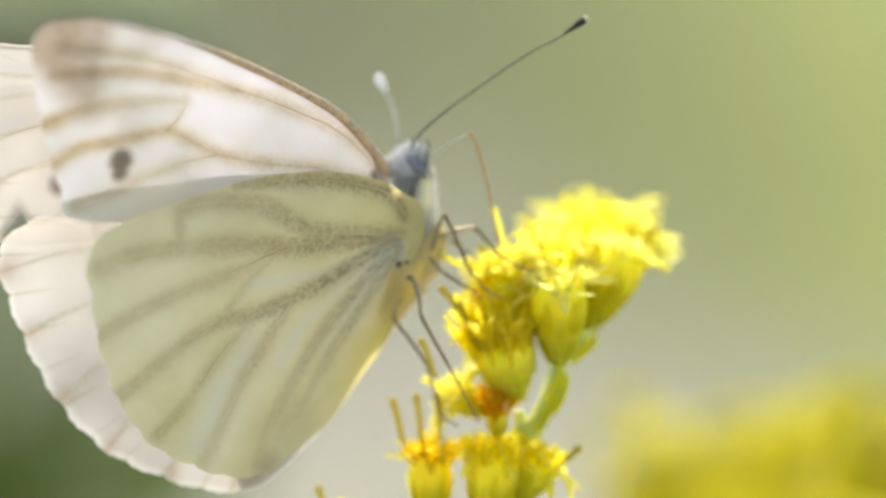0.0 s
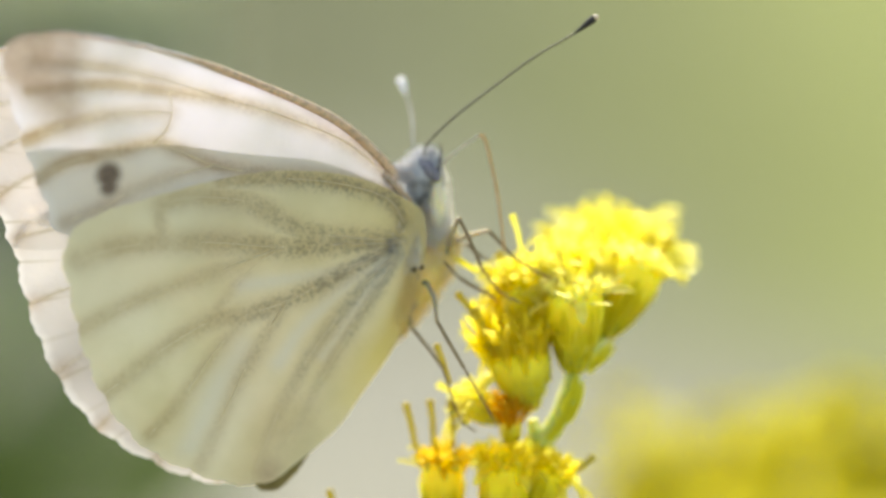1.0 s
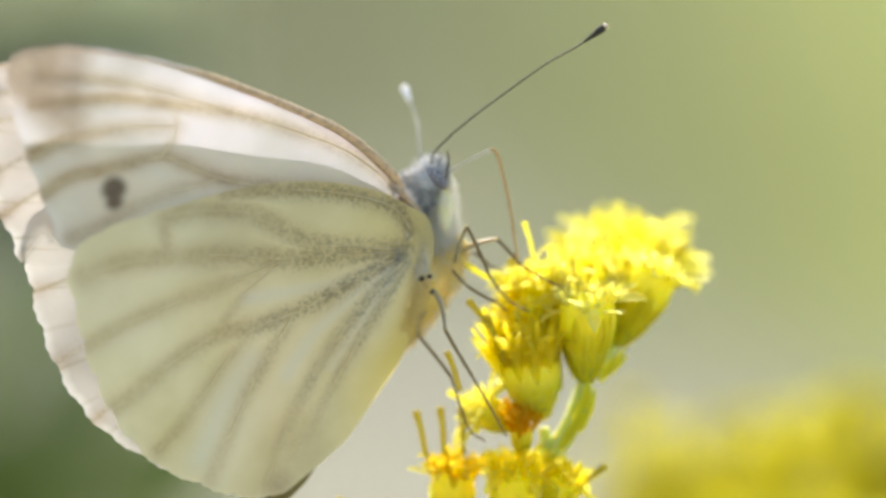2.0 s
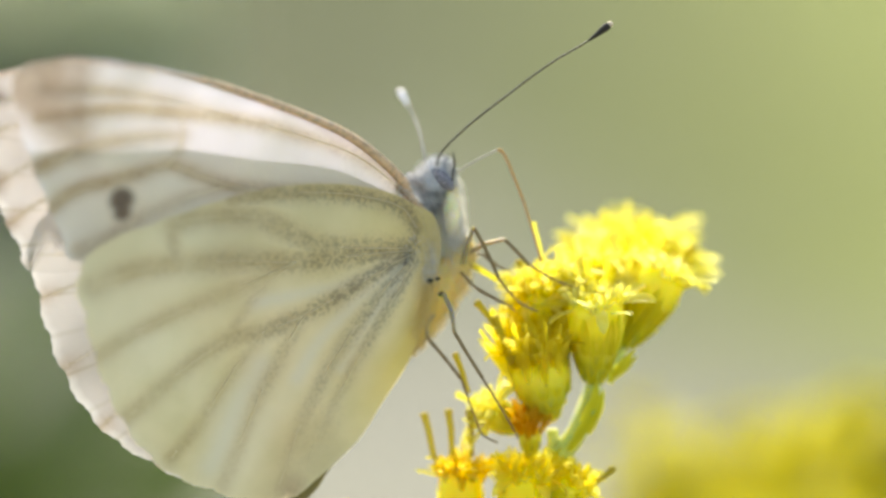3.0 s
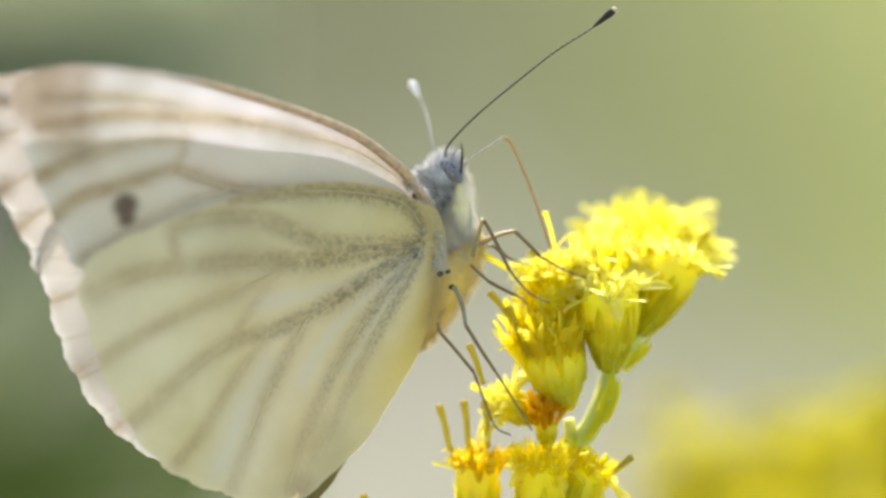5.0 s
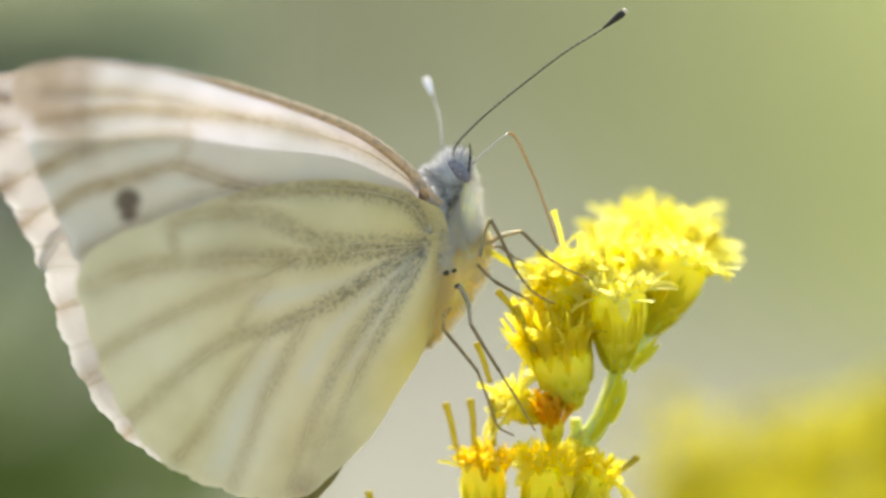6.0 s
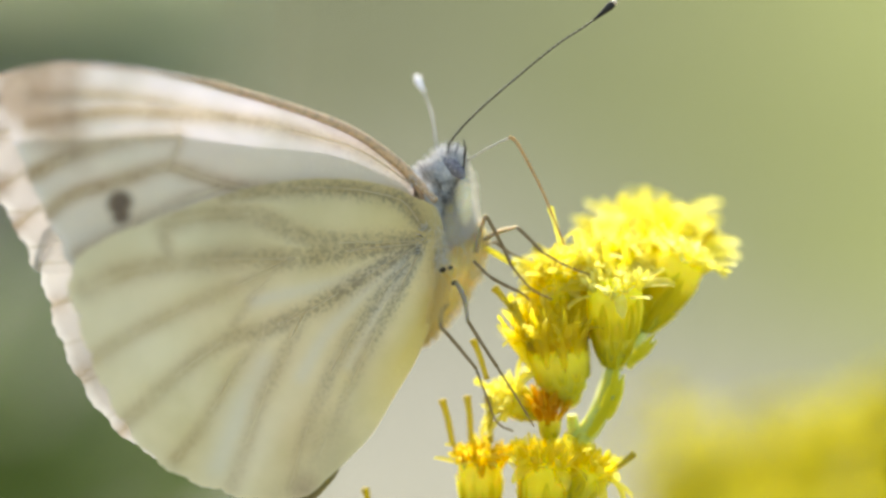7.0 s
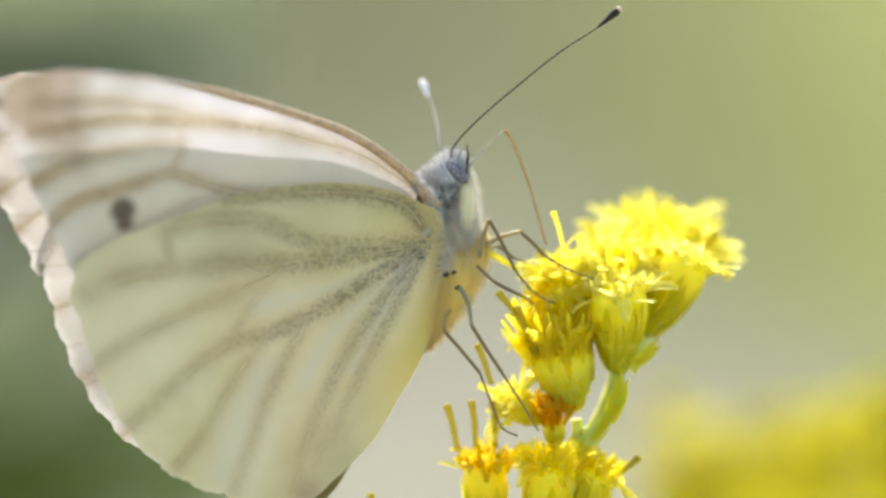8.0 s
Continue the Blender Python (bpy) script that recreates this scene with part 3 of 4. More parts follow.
    me = blob("head", fly_at(790, 300, 1.1), (0.45, 0, 0.7), 1.9 * MM, 1.6 * MM, 1.9 * MM, M_BODY, 0.05, 11.0)
    hd = part("head", me, fly, "pale blue-grey hairy head")
    part("hair", fur("hair", me, 1300, 0.48, (-0.15, -0.1, 0.5), M_FUR_BLUE, 12, None, 0.024), hd)
    part("hair", fur("hair", me, 44, 0.5, (0.0, -0.1, 1.2), M_FUR_DARK, 13, lambda c: c.z > fly_at(0, 288).z, 0.02), hd)
    me = blob("neck", fly_at(777, 328, 1.5), (-0.6, 0, 0.5), 1.9 * MM, 1.4 * MM, 2.0 * MM, M_BODY, 0.05, 15.0)
    nk = part("neck", me, fly, "tuft of pale blue-grey collar hair")
    part("hair", fur("hair", me, 1700, 0.6, (-0.2, -0.1, 0.3), M_FUR_BLUE, 16, None, 0.026), nk)
    part("hair", fur("hair", me, 230, 0.72, (-0.3, -0.1, 0.5), M_FUR_DARK, 26, None, 0.026), nk)
    part("eye", blob("eye", fly_at(804, 297, 0.30), (0.68, 0, -0.72), 1.5 * MM, 0.72 * MM, 0.6 * MM, M_EYE, 0.0, 1.0), hd, "slate-grey compound eye")
    me = blob("face", fly_at(820, 352, 0.9), (-0.05, 0, 1), 3.2 * MM, 0.85 * MM, 1.1 * MM, M_CREAM, 0.05, 17.0)
    fc = part("face", me, hd, "cream haired face")
    part("hair", fur("hair", me, 1500, 0.5, (0.25, -0.2, -0.6), M_FUR_CREAM, 27, None, 0.011), fc)
    for dd in (0.1, 1.3):
        path = [fly_at(820, 300, dd + 0.3), fly_at(822, 280, dd + 0.1), fly_at(823, 262, dd), fly_at(821, 246, dd)]
        part("palp", tube("palp", spline(path, 4), np.interp(np.linspace(0, 1, 13), [0, 0.5, 1], [0.07, 0.075, 0.012]) * MM, M_CLUB), hd, "dark upright palp")
    path = [fly_at(722, 307, -0.75), fly_at(738, 322, -0.85), fly_at(754, 338, -0.75), fly_at(770, 354, -0.2)]
    me = tube("wing_base", spline(path, 5), np.linspace(0.25, 0.20, 16) * MM, M_COSTA)
    wb = part("wing_base", me, fly, "brown-grey scaled base of the wing")
    part("hair", fur("hair", me, 130, 0.3, (0.5, -0.1, -0.4), M_FUR_BLUE, 31, None, 0.02), wb)
    return hd


head = body()

# legs: joints on the sheet (right, down, depth mm), then the number of joints in thigh and shin
LEGS = [([(842, 446, 0.6), (849, 412, -0.4), (860, 381, -0.9), (884, 425, -0.7), (905, 470, -0.3), (922, 492, 0.0), (945, 515, 0.2), (978, 530, 0.5)], 3, 5),
        ([(846, 432, 1.8), (876, 413, 1.2), (915, 402, 0.8), (936, 422, 0.9), (960, 447, 1.0), (1005, 472, 1.2), (1047, 488, 1.4)], 3, 5),
        ([(838, 462, 0.6), (858, 482, 0.2), (867, 490, 0.2), (890, 503, 0.4), (915, 515, 0.5), (928, 522, 0.6), (937, 532, 0.8)], 3, 5),
        ([(808, 501, -0.3), (822, 530, -0.9), (828, 568, -1.2), (852, 607, -1.0), (880, 650, -0.8), (915, 705, -0.5), (945, 755, -0.2)], 3, 5),
        ([(805, 520, 1.5), (782, 552, 1.2), (780, 578, 1.0), (812, 615, 0.9), (842, 652, 0.7), (862, 705, 0.6), (880, 748, 0.7), (908, 764, 0.9)], 3, 5),
        ([(844, 438, 2.6), (862, 431, 2.2), (876, 428, 2.0), (888, 437, 2.0), (900, 447, 2.0), (912, 453, 2.1), (926, 458, 2.2)], 3, 5)]


def leg(joints, a, b, stout=1.0):
    p = [fly_at(*j) for j in joints]
    thigh = tube("femur", spline(p[:a], 6), np.interp(np.linspace(0, 1, (a - 1) * 6 + 1), [0, 0.4, 1], [0.13, 0.14, 0.095]) * MM * stout, M_THIGH if stout == 1.0 else M_LEG)
    ob = part("leg", thigh, fly, "thin brown jointed leg")
    part("tibia", tube("tibia", spline(p[a - 1:b], 6), np.linspace(0.105, 0.085, (b - a + 1) * 6 + 1) * MM, M_LEG), ob)
    n = (len(p) - b) * 6 + 1
    part("tarsus", tube("tarsus", spline(p[b - 1:], 6), np.linspace(0.07, 0.045, n) * MM * (1 + 0.15 * np.sin(np.arange(n) * 1.6)), M_LEG), ob)
    rng = random.Random(len(joints) + int(joints[0][0]))
    v, f = [], []
    for q in spline(p[a - 1:], 5)[2:]:
        for s in (-1, 1):
            d = Vector((rng.uniform(-1, 1), rng.uniform(-1, 1), rng.uniform(-0.4, 0.4))).normalized() * 0.16 * MM
            tube_data([Vector(q), Vector(q) + d], [0.012 * MM, 0.003 * MM], 3, v, f)
    part("bristles", mesh_of("bristles", v, f, M_LEG), ob)
    return ob


for joints, a, b in LEGS:
    leg(joints, a, b, 0.65 if joints[0][0] in (838, 844) else 1.0)
for u, v, r in ((783, 478, 0.16), (797, 474, 0.12), (804, 501, 0.15)):
    part("leg_socket", blob("leg_socket", fly_at(u, v, -0.1), (1, 0, 0.4), 2.4 * r * MM, 1.7 * r * MM, r * MM, M_CLUB, 0.1, u), fly, "dark leg socket")

# antennae and proboscis turn about their own roots
ANT_ROOT = fly_at(790, 276, 0.4)
ANT2_ROOT = fly_at(774, 276, 1.8)
TONGUE_ROOT = fly_at(826, 285, 0.7)


def antenna(root, joints, club, label, sides=10):
    p = [fly_at(*j) - root for j in joints]
    c = spline(p, 10)
    n = len(c)
    k = int(n * 0.84)
    # the shaft runs along its own z for the rings
    ob = part("antenna", tube("antenna", c[:k + 1], np.linspace(0.062, 0.05, k + 1) * MM, M_ANT if club is M_CLUB else M_ANT_SUNLIT, sides), fly, label)
    ob.location = root
    f = np.linspace(0, 1, n - k)
    part("club", tube("club", c[k:], np.interp(f, [0, 0.45, 0.8, 0.93, 1], [0.055, 0.14, 0.21, 0.20, 0.13]) * MM, club, 12), ob, "thickened club")
    d = Vector(c[-1] - c[-3]).normalized()
    part("tip", blob("tip", Vector(c[-1]) + d * 0.02 * MM, d, 0.28 * MM, 0.30 * MM, 0.30 * MM, M_CLUBTIP if club is M_CLUB else club, 0.05, 3.0), ob, "pale tip")
    return ob


near_ant = antenna(ANT_ROOT, [(792, 272, 0.4), (800, 247, 0.2), (845, 198, -0.2), (915, 137, -0.6), (985, 80, -0.9), (1045, 40, -1.1), (1087, 5, -1.3)], M_CLUB, "thin dark ringed antenna with black club")
far_ant = antenna(ANT2_ROOT, [(775, 272, 1.8), (771, 246, 2.6), (766, 210, 4.0), (757, 180, 5.4), (738, 138, 7.0)], M_CLUB_SUNLIT, "antenna coloured pale as sunlit, with white sunlit club")

upper_tongue = part("proboscis", tube("proboscis", spline([Vector((0, 0, 0)), Vector((1.2, 0, 0.05)) * MM, Vector((2.5, 0, 0)) * MM], 6), np.linspace(0.055, 0.05, 13) * MM, M_TONGUE_PALE), fly, "pale upper half of the proboscis")
lower_tongue = part("proboscis", tube("proboscis", spline([Vector((0, 0, 0)), Vector((0.15, 0, 0.18)) * MM, Vector((0.6, 0, 0.27)) * MM, Vector((1.8, 0, 0.29)) * MM, Vector((3.4, 0, 0.26)) * MM, Vector((6.3, 0, 0)) * MM], 6), np.linspace(0.085, 0.058, 31) * MM, M_TONGUE), fly, "amber lower half of the proboscis")

# ---- goldenrod ----
PLANT_PIVOT = spot(1038, 526)
PLANT_FOOT = Vector((0.012, 0.012, 0.0))


def strap_mesh(name, length, width, curl, material, notch=0.0):
    """A petal: a strap that narrows at both ends and curls back."""
    verts, faces, nu = [], [], 8
    for i in range(nu + 1):
        t = i / nu
        a = curl * t
        w = width * (0.35 + 0.65 * math.sin(math.pi * min(t * 0.62 + 0.12, 1.0))) * (1 - 0.55 * max(0, t - 0.82) / 0.18)
        c = Vector((math.sin(a) / curl, 0, (1 - math.cos(a)) / curl)) * length
        for k, s in enumerate((-1, -0.4, 0.4, 1)):
            up = 0.22 * width * (1 - s * s) - 0.1 * width
            pull = notch * length * (1 - abs(s)) if i == nu else 0
            verts.append(c + Vector((-pull, s * w / 2, -up)))
    for i in range(nu):
        for k in range(3):
            a = i * 4 + k
            faces.append((a, a + 1, a + 5, a + 4))
    return mesh_of(name, verts, faces, material)


def disc_mesh(name, material):
    """A tube floret with five spread lobes, 1 mm high at scale 1."""
    verts, faces = [], []
    path = [Vector((0, 0, z)) for z in (0, 0.5, 0.75, 0.9)]
    tube_data(path, [0.12, 0.17, 0.22, 0.26], 10, verts, faces)
    for k in range(5):
        a = 2 * math.pi * k / 5
        r, s = Vector((math.cos(a), math.sin(a), 0)), Vector((-math.sin(a), math.cos(a), 0))
        b = len(verts)
        for f, wd, h in ((0.20, 0.13, 0.84), (0.34, 0.15, 1.04), (0.47, 0.11, 1.20), (0.58, 0.02, 1.27)):
            verts += [r * f + s * wd + Vector((0, 0, h)), r * f - s * wd + Vector((0, 0, h))]
        for q in range(3):
            faces.append((b + 2 * q, b + 2 * q + 1, b + 2 * q + 3, b + 2 * q + 2))
    tube_data([Vector((0, 0, 0.7)), Vector((0.02, 0.01, 1.15)), Vector((0.05, 0.02, 1.45))], [0.08, 0.09, 0.05], 6, verts, faces)
    return mesh_of(name, [v * MM for v in verts], faces, material)


def style_mesh(name, material):
    path = [Vector((0, 0, 0)), Vector((0.03, 0, 0.7)), Vector((0.06, 0.02, 1.4)), Vector((0.05, 0.03, 2.0)), Vector((0.03, 0.03, 2.35)), Vector((0.02, 0.03, 2.5))]
    v, f = tube_data(spline(path, 3), np.interp(np.linspace(0, 1, 16), [0, 0.6, 0.9, 1], [0.15, 0.18, 0.24, 0.10]), 7)
    rng = random.Random(5)
    v = [q + Vector([rng.uniform(-0.015, 0.015) for _ in range(3)]) for q in v]
    return mesh_of(name, [q * MM for q in v], f, material)


def bract_mesh(name, material):
    verts, faces = [], []
    for i in range(6):
        t = i / 5
        w = 0.25 * math.sin(math.pi * (0.22 + 0.77 * t)) + 0.015
        for s in (-1, 0, 1):
            verts.append(Vector((s * w, -0.07 * s * s + 0.035, t * 1.9)) * MM)
    for i in range(5):
        for k in range(2):
            a = i * 3 + k
            faces.append((a, a + 1, a + 4, a + 3))
    return mesh_of(name, verts, faces, material)


RAYS = [strap_mesh("ray_floret", 2.3 * MM, 0.85 * MM, c, M_PETAL, 0.08) for c in (-0.4, -0.9, -1.5)]
GOLD_RAYS = [strap_mesh("ray_floret", 2.3 * MM, 0.7 * MM, c, M_DISC, 0.08) for c in (-0.4, -0.9, -1.5)]
DISCS = [disc_mesh("disc_floret", m) for m in (M_PETAL, M_DISC, M_ORANGE, M_GOLD)]
STYLES = [style_mesh("style", m) for m in (M_STYLE, M_PETAL)]
BRACT = bract_mesh("bract", M_BRACT)


def involucre(name, length, radius):
    prof = [(0.0, 0.24), (0.08, 0.34), (0.25, 0.58), (0.5, 0.84), (0.75, 0.97), (0.9, 0.99), (1.0, 0.95)]
    prof += [(1.08, 0.80), (1.14, 0.55), (1.18, 0.22)]
    z = np.r_[np.linspace(0, 1, 12), 1.05, 1.10, 1.14, 1.18]
    r = np.interp(z, [p[0] for p in prof], [p[1] for p in prof])
    v, f = tube_data([Vector((0, 0, q * length)) for q in z], r * radius, 18)
    v = [q * (1 + 0.03 * noise.noise(q * 1500)) for q in v]
    return mesh_of(name, v, f, M_CUP)


def flower_head(plant, origin, at, axis, length=4.0, radius=1.45, rays=9, ray_len=1.0, discs=9, styles=3, seed=0, disc_kind=0, spread=1.0, tall=1.0):
    """One small composite head: cup of bracts, strap florets round the rim, tube florets and styles inside."""
    rng = random.Random(seed)
    ob = part("flower_head", involucre("flower_head", length * MM, radius * MM), plant, "", frame_to(axis, at - origin, rng.uniform(0, 6)))
    for row, (count, h, rr) in enumerate(((7, 0.03, 0.32), (10, 0.24, 0.60), (13, 0.46, 0.84))):
        for k in range(count):
            a = 2 * math.pi * (k + 0.5 * row) / count + rng.uniform(-0.15, 0.15)
            m = Matrix.Rotation(a, 4, "Z") @ Matrix.Translation((0, -rr * radius * MM * 1.01, h * length * MM)) @ Matrix.Rotation(radians((24, 15, 7)[row] + rng.uniform(-3, 3)), 4, "X") @ Matrix.Scale(radius / 1.45 * rng.uniform(0.9, 1.15), 4)
            part("bract", BRACT, ob, "", m)
    for k in range(rays + rays // 2):
        a = 2 * math.pi * (k + rng.uniform(-0.3, 0.3)) / rays
        inner = k >= rays
        tilt = (rng.uniform(-70, -40) if inner else rng.uniform(-45, 5)) * spread - (74 if spread < 0.1 else 50) * (1 - spread)
        m = Matrix.Rotation(a, 4, "Z") @ Matrix.Translation((radius * (0.45 if inner else 0.72) * MM, 0, length * MM * rng.uniform(0.97, 1.1))) @ Matrix.Rotation(radians(tilt), 4, "Y") @ Matrix.Rotation(rng.uniform(-0.4, 0.4), 4, "X") @ Matrix.Scale(ray_len * rng.uniform(0.8, 1.15), 4)
        part("ray_floret", (GOLD_RAYS if disc_kind in (1, 3) else RAYS)[rng.randrange(3)], ob, "", m)
    discs = int(discs * 1.5)
    for k in range(discs):
        f = math.sqrt((k + 0.4) / max(discs, 1))
        a = k * 2.4
        lean = f * 30 / tall
        m = Matrix.Rotation(a, 4, "Z") @ Matrix.Translation((radius * 0.75 * f * MM, 0, length * MM * (0.92 - 0.45 * max(0.0, tall - 1.0) + 0.08 * rng.random()))) @ Matrix.Rotation(radians(lean + rng.uniform(-8, 8)), 4, "Y") @ Matrix.Scale(rng.uniform(0.75, 1.15) * (1 + 0.5 * (tall - 1)), 4) @ Matrix.Diagonal((1, 1, tall, 1))
        part("disc_floret", DISCS[disc_kind], ob, "", m)
    for k in range(styles):
        a = rng.uniform(0, 6.28)
        f = rng.uniform(0.2, 0.8)
        m = Matrix.Rotation(a, 4, "Z") @ Matrix.Translation((radius * f * 0.8 * MM, 0, length * MM * 0.95)) @ Matrix.Rotation(radians(rng.uniform(5, 25)), 4, "Y") @ Matrix.Scale(rng.uniform(0.8, 1.1), 4)
        part("style", STYLES[disc_kind == 0], ob, "", m)
    return ob


def stalk(plant, origin, points, radii):
    c = spline([spot(*p) - origin if len(p) == 3 else Vector(p) for p in points], 8)
    r = np.interp(np.linspace(0, 1, len(c)), np.linspace(0, 1, len(radii)), radii) * MM
    return part("stalk", tube("stalk", c, r, M_STEM, 10), plant)


plant = tagged(new("goldenrod"), "yellow goldenrod spray of small flower heads on a green stem", "flower")
plant.location = PLANT_FOOT

# place of the cup's foot (sheet, depth mm), axis, then size
HEADS = [dict(at=(1084, 652, 3.0), axis=(0.02, -0.30, 1), length=4.2, radius=1.55, rays=11, ray_len=0.85, discs=9, styles=1, seed=1, disc_kind=0, spread=0.75),
         dict(at=(1138, 588, 4.6), axis=(0.50, -0.08, 0.88), length=4.2, radius=1.3, rays=12, ray_len=0.8, discs=8, styles=0, seed=2, disc_kind=0, spread=0.5),
         dict(at=(1040, 560, 4.0), axis=(-0.95, -0.15, 0.75), length=2.6, radius=1.25, rays=9, ray_len=0.9, discs=9, styles=1, seed=3, disc_kind=1, spread=0.6),
         dict(at=(1035, 600, 5.0), axis=(-0.22, -0.22, 1), length=3.8, radius=1.6, rays=12, ray_len=0.95, discs=8, styles=2, seed=4, disc_kind=0, spread=0.75),
         dict(at=(1138, 526, 14.0), axis=(-0.10, -0.1, 1), length=3.6, radius=1.7, rays=14, ray_len=1.1, discs=8, styles=1, seed=5, disc_kind=0, spread=0.75),
         dict(at=(1158, 520, 14.6), axis=(0.15, -0.05, 1), length=3.8, radius=1.8, rays=14, ray_len=1.1, discs=8, styles=1, seed=6, disc_kind=0, spread=0.75),
         dict(at=(1168, 525, 12.0), axis=(0.42, 0.0, 0.9), length=3.6, radius=1.5, rays=14, ray_len=0.9, discs=8, styles=0, seed=7, disc_kind=0, spread=0.7),
         dict(at=(1114, 510, 11.5), axis=(-0.05, -0.25, 1), length=2.6, radius=1.7, rays=14, ray_len=1.0, discs=2, styles=1, seed=14, disc_kind=0, spread=0.7),
         dict(at=(1140, 498, 11.5), axis=(0.20, -0.25, 1), length=2.4, radius=1.7, rays=14, ray_len=1.0, discs=2, styles=1, seed=15, disc_kind=0, spread=0.7),
         dict(at=(1080, 520, 5.4), axis=(-0.10, -0.50, 0.90), length=1.6, radius=1.5, rays=16, ray_len=0.85, discs=2, styles=2, seed=16, disc_kind=0, spread=0.7),
         dict(at=(1128, 500, 7.0), axis=(0.15, -0.48, 0.90), length=1.6, radius=1.5, rays=16, ray_len=0.9, discs=2, styles=1, seed=17, disc_kind=0, spread=0.7),
         # gold florets here put ochre shading into the dome's colour
         dict(at=(1168, 486, 8.5), axis=(0.40, -0.45, 0.85), length=1.8, radius=1.5, rays=16, ray_len=0.95, discs=2, styles=1, seed=18, disc_kind=1, spread=0.7),
         dict(at=(1022, 535, 4.6), axis=(-0.40, -0.45, 0.85), length=1.8, radius=1.3, rays=14, ray_len=0.85, discs=2, styles=1, seed=19, disc_kind=0, spread=0.7),
         dict(at=(1098, 492, 10.0), axis=(-0.20, -0.40, 0.90), length=2.0, radius=1.5, rays=13, ray_len=1.0, discs=2, styles=1, seed=20, disc_kind=0, spread=0.7),
         dict(at=(1006, 720, 3.0), axis=(-0.20, -0.16, 1), length=3.1, radius=1.65, rays=18, ray_len=0.95, discs=24, styles=2, seed=8, disc_kind=1, spread=0.08, tall=2.0),
         dict(at=(962, 738, 3.6), axis=(-0.95, -0.12, 0.55), length=1.9, radius=0.95, rays=11, ray_len=0.95, discs=6, styles=1, seed=9, disc_kind=0, spread=0.8),
         dict(at=(974, 790, 2.9), axis=(-0.05, -0.30, 1), length=1.5, radius=0.62, rays=0, ray_len=0.7, discs=8, styles=0, seed=10, disc_kind=2, spread=0.2, tall=1.2),
         dict(at=(852, 960, 3.6), axis=(-0.02, -0.14, 1), length=4.2, radius=1.2, rays=11, ray_len=0.7, discs=10, styles=0, seed=11, disc_kind=3, spread=0.6, tall=1.25),
         dict(at=(955, 955, 3.0), axis=(0.06, -0.25, 1), length=4.2, radius=1.45, rays=12, ray_len=0.9, discs=12, styles=0, seed=12, disc_kind=1, spread=0.5, tall=1.5),
         dict(at=(1000, 905, 3.2), axis=(0.55, -0.25, 0.85), length=2.6, radius=1.1, rays=8, ray_len=1.0, discs=7, styles=1, seed=13, disc_kind=1)]


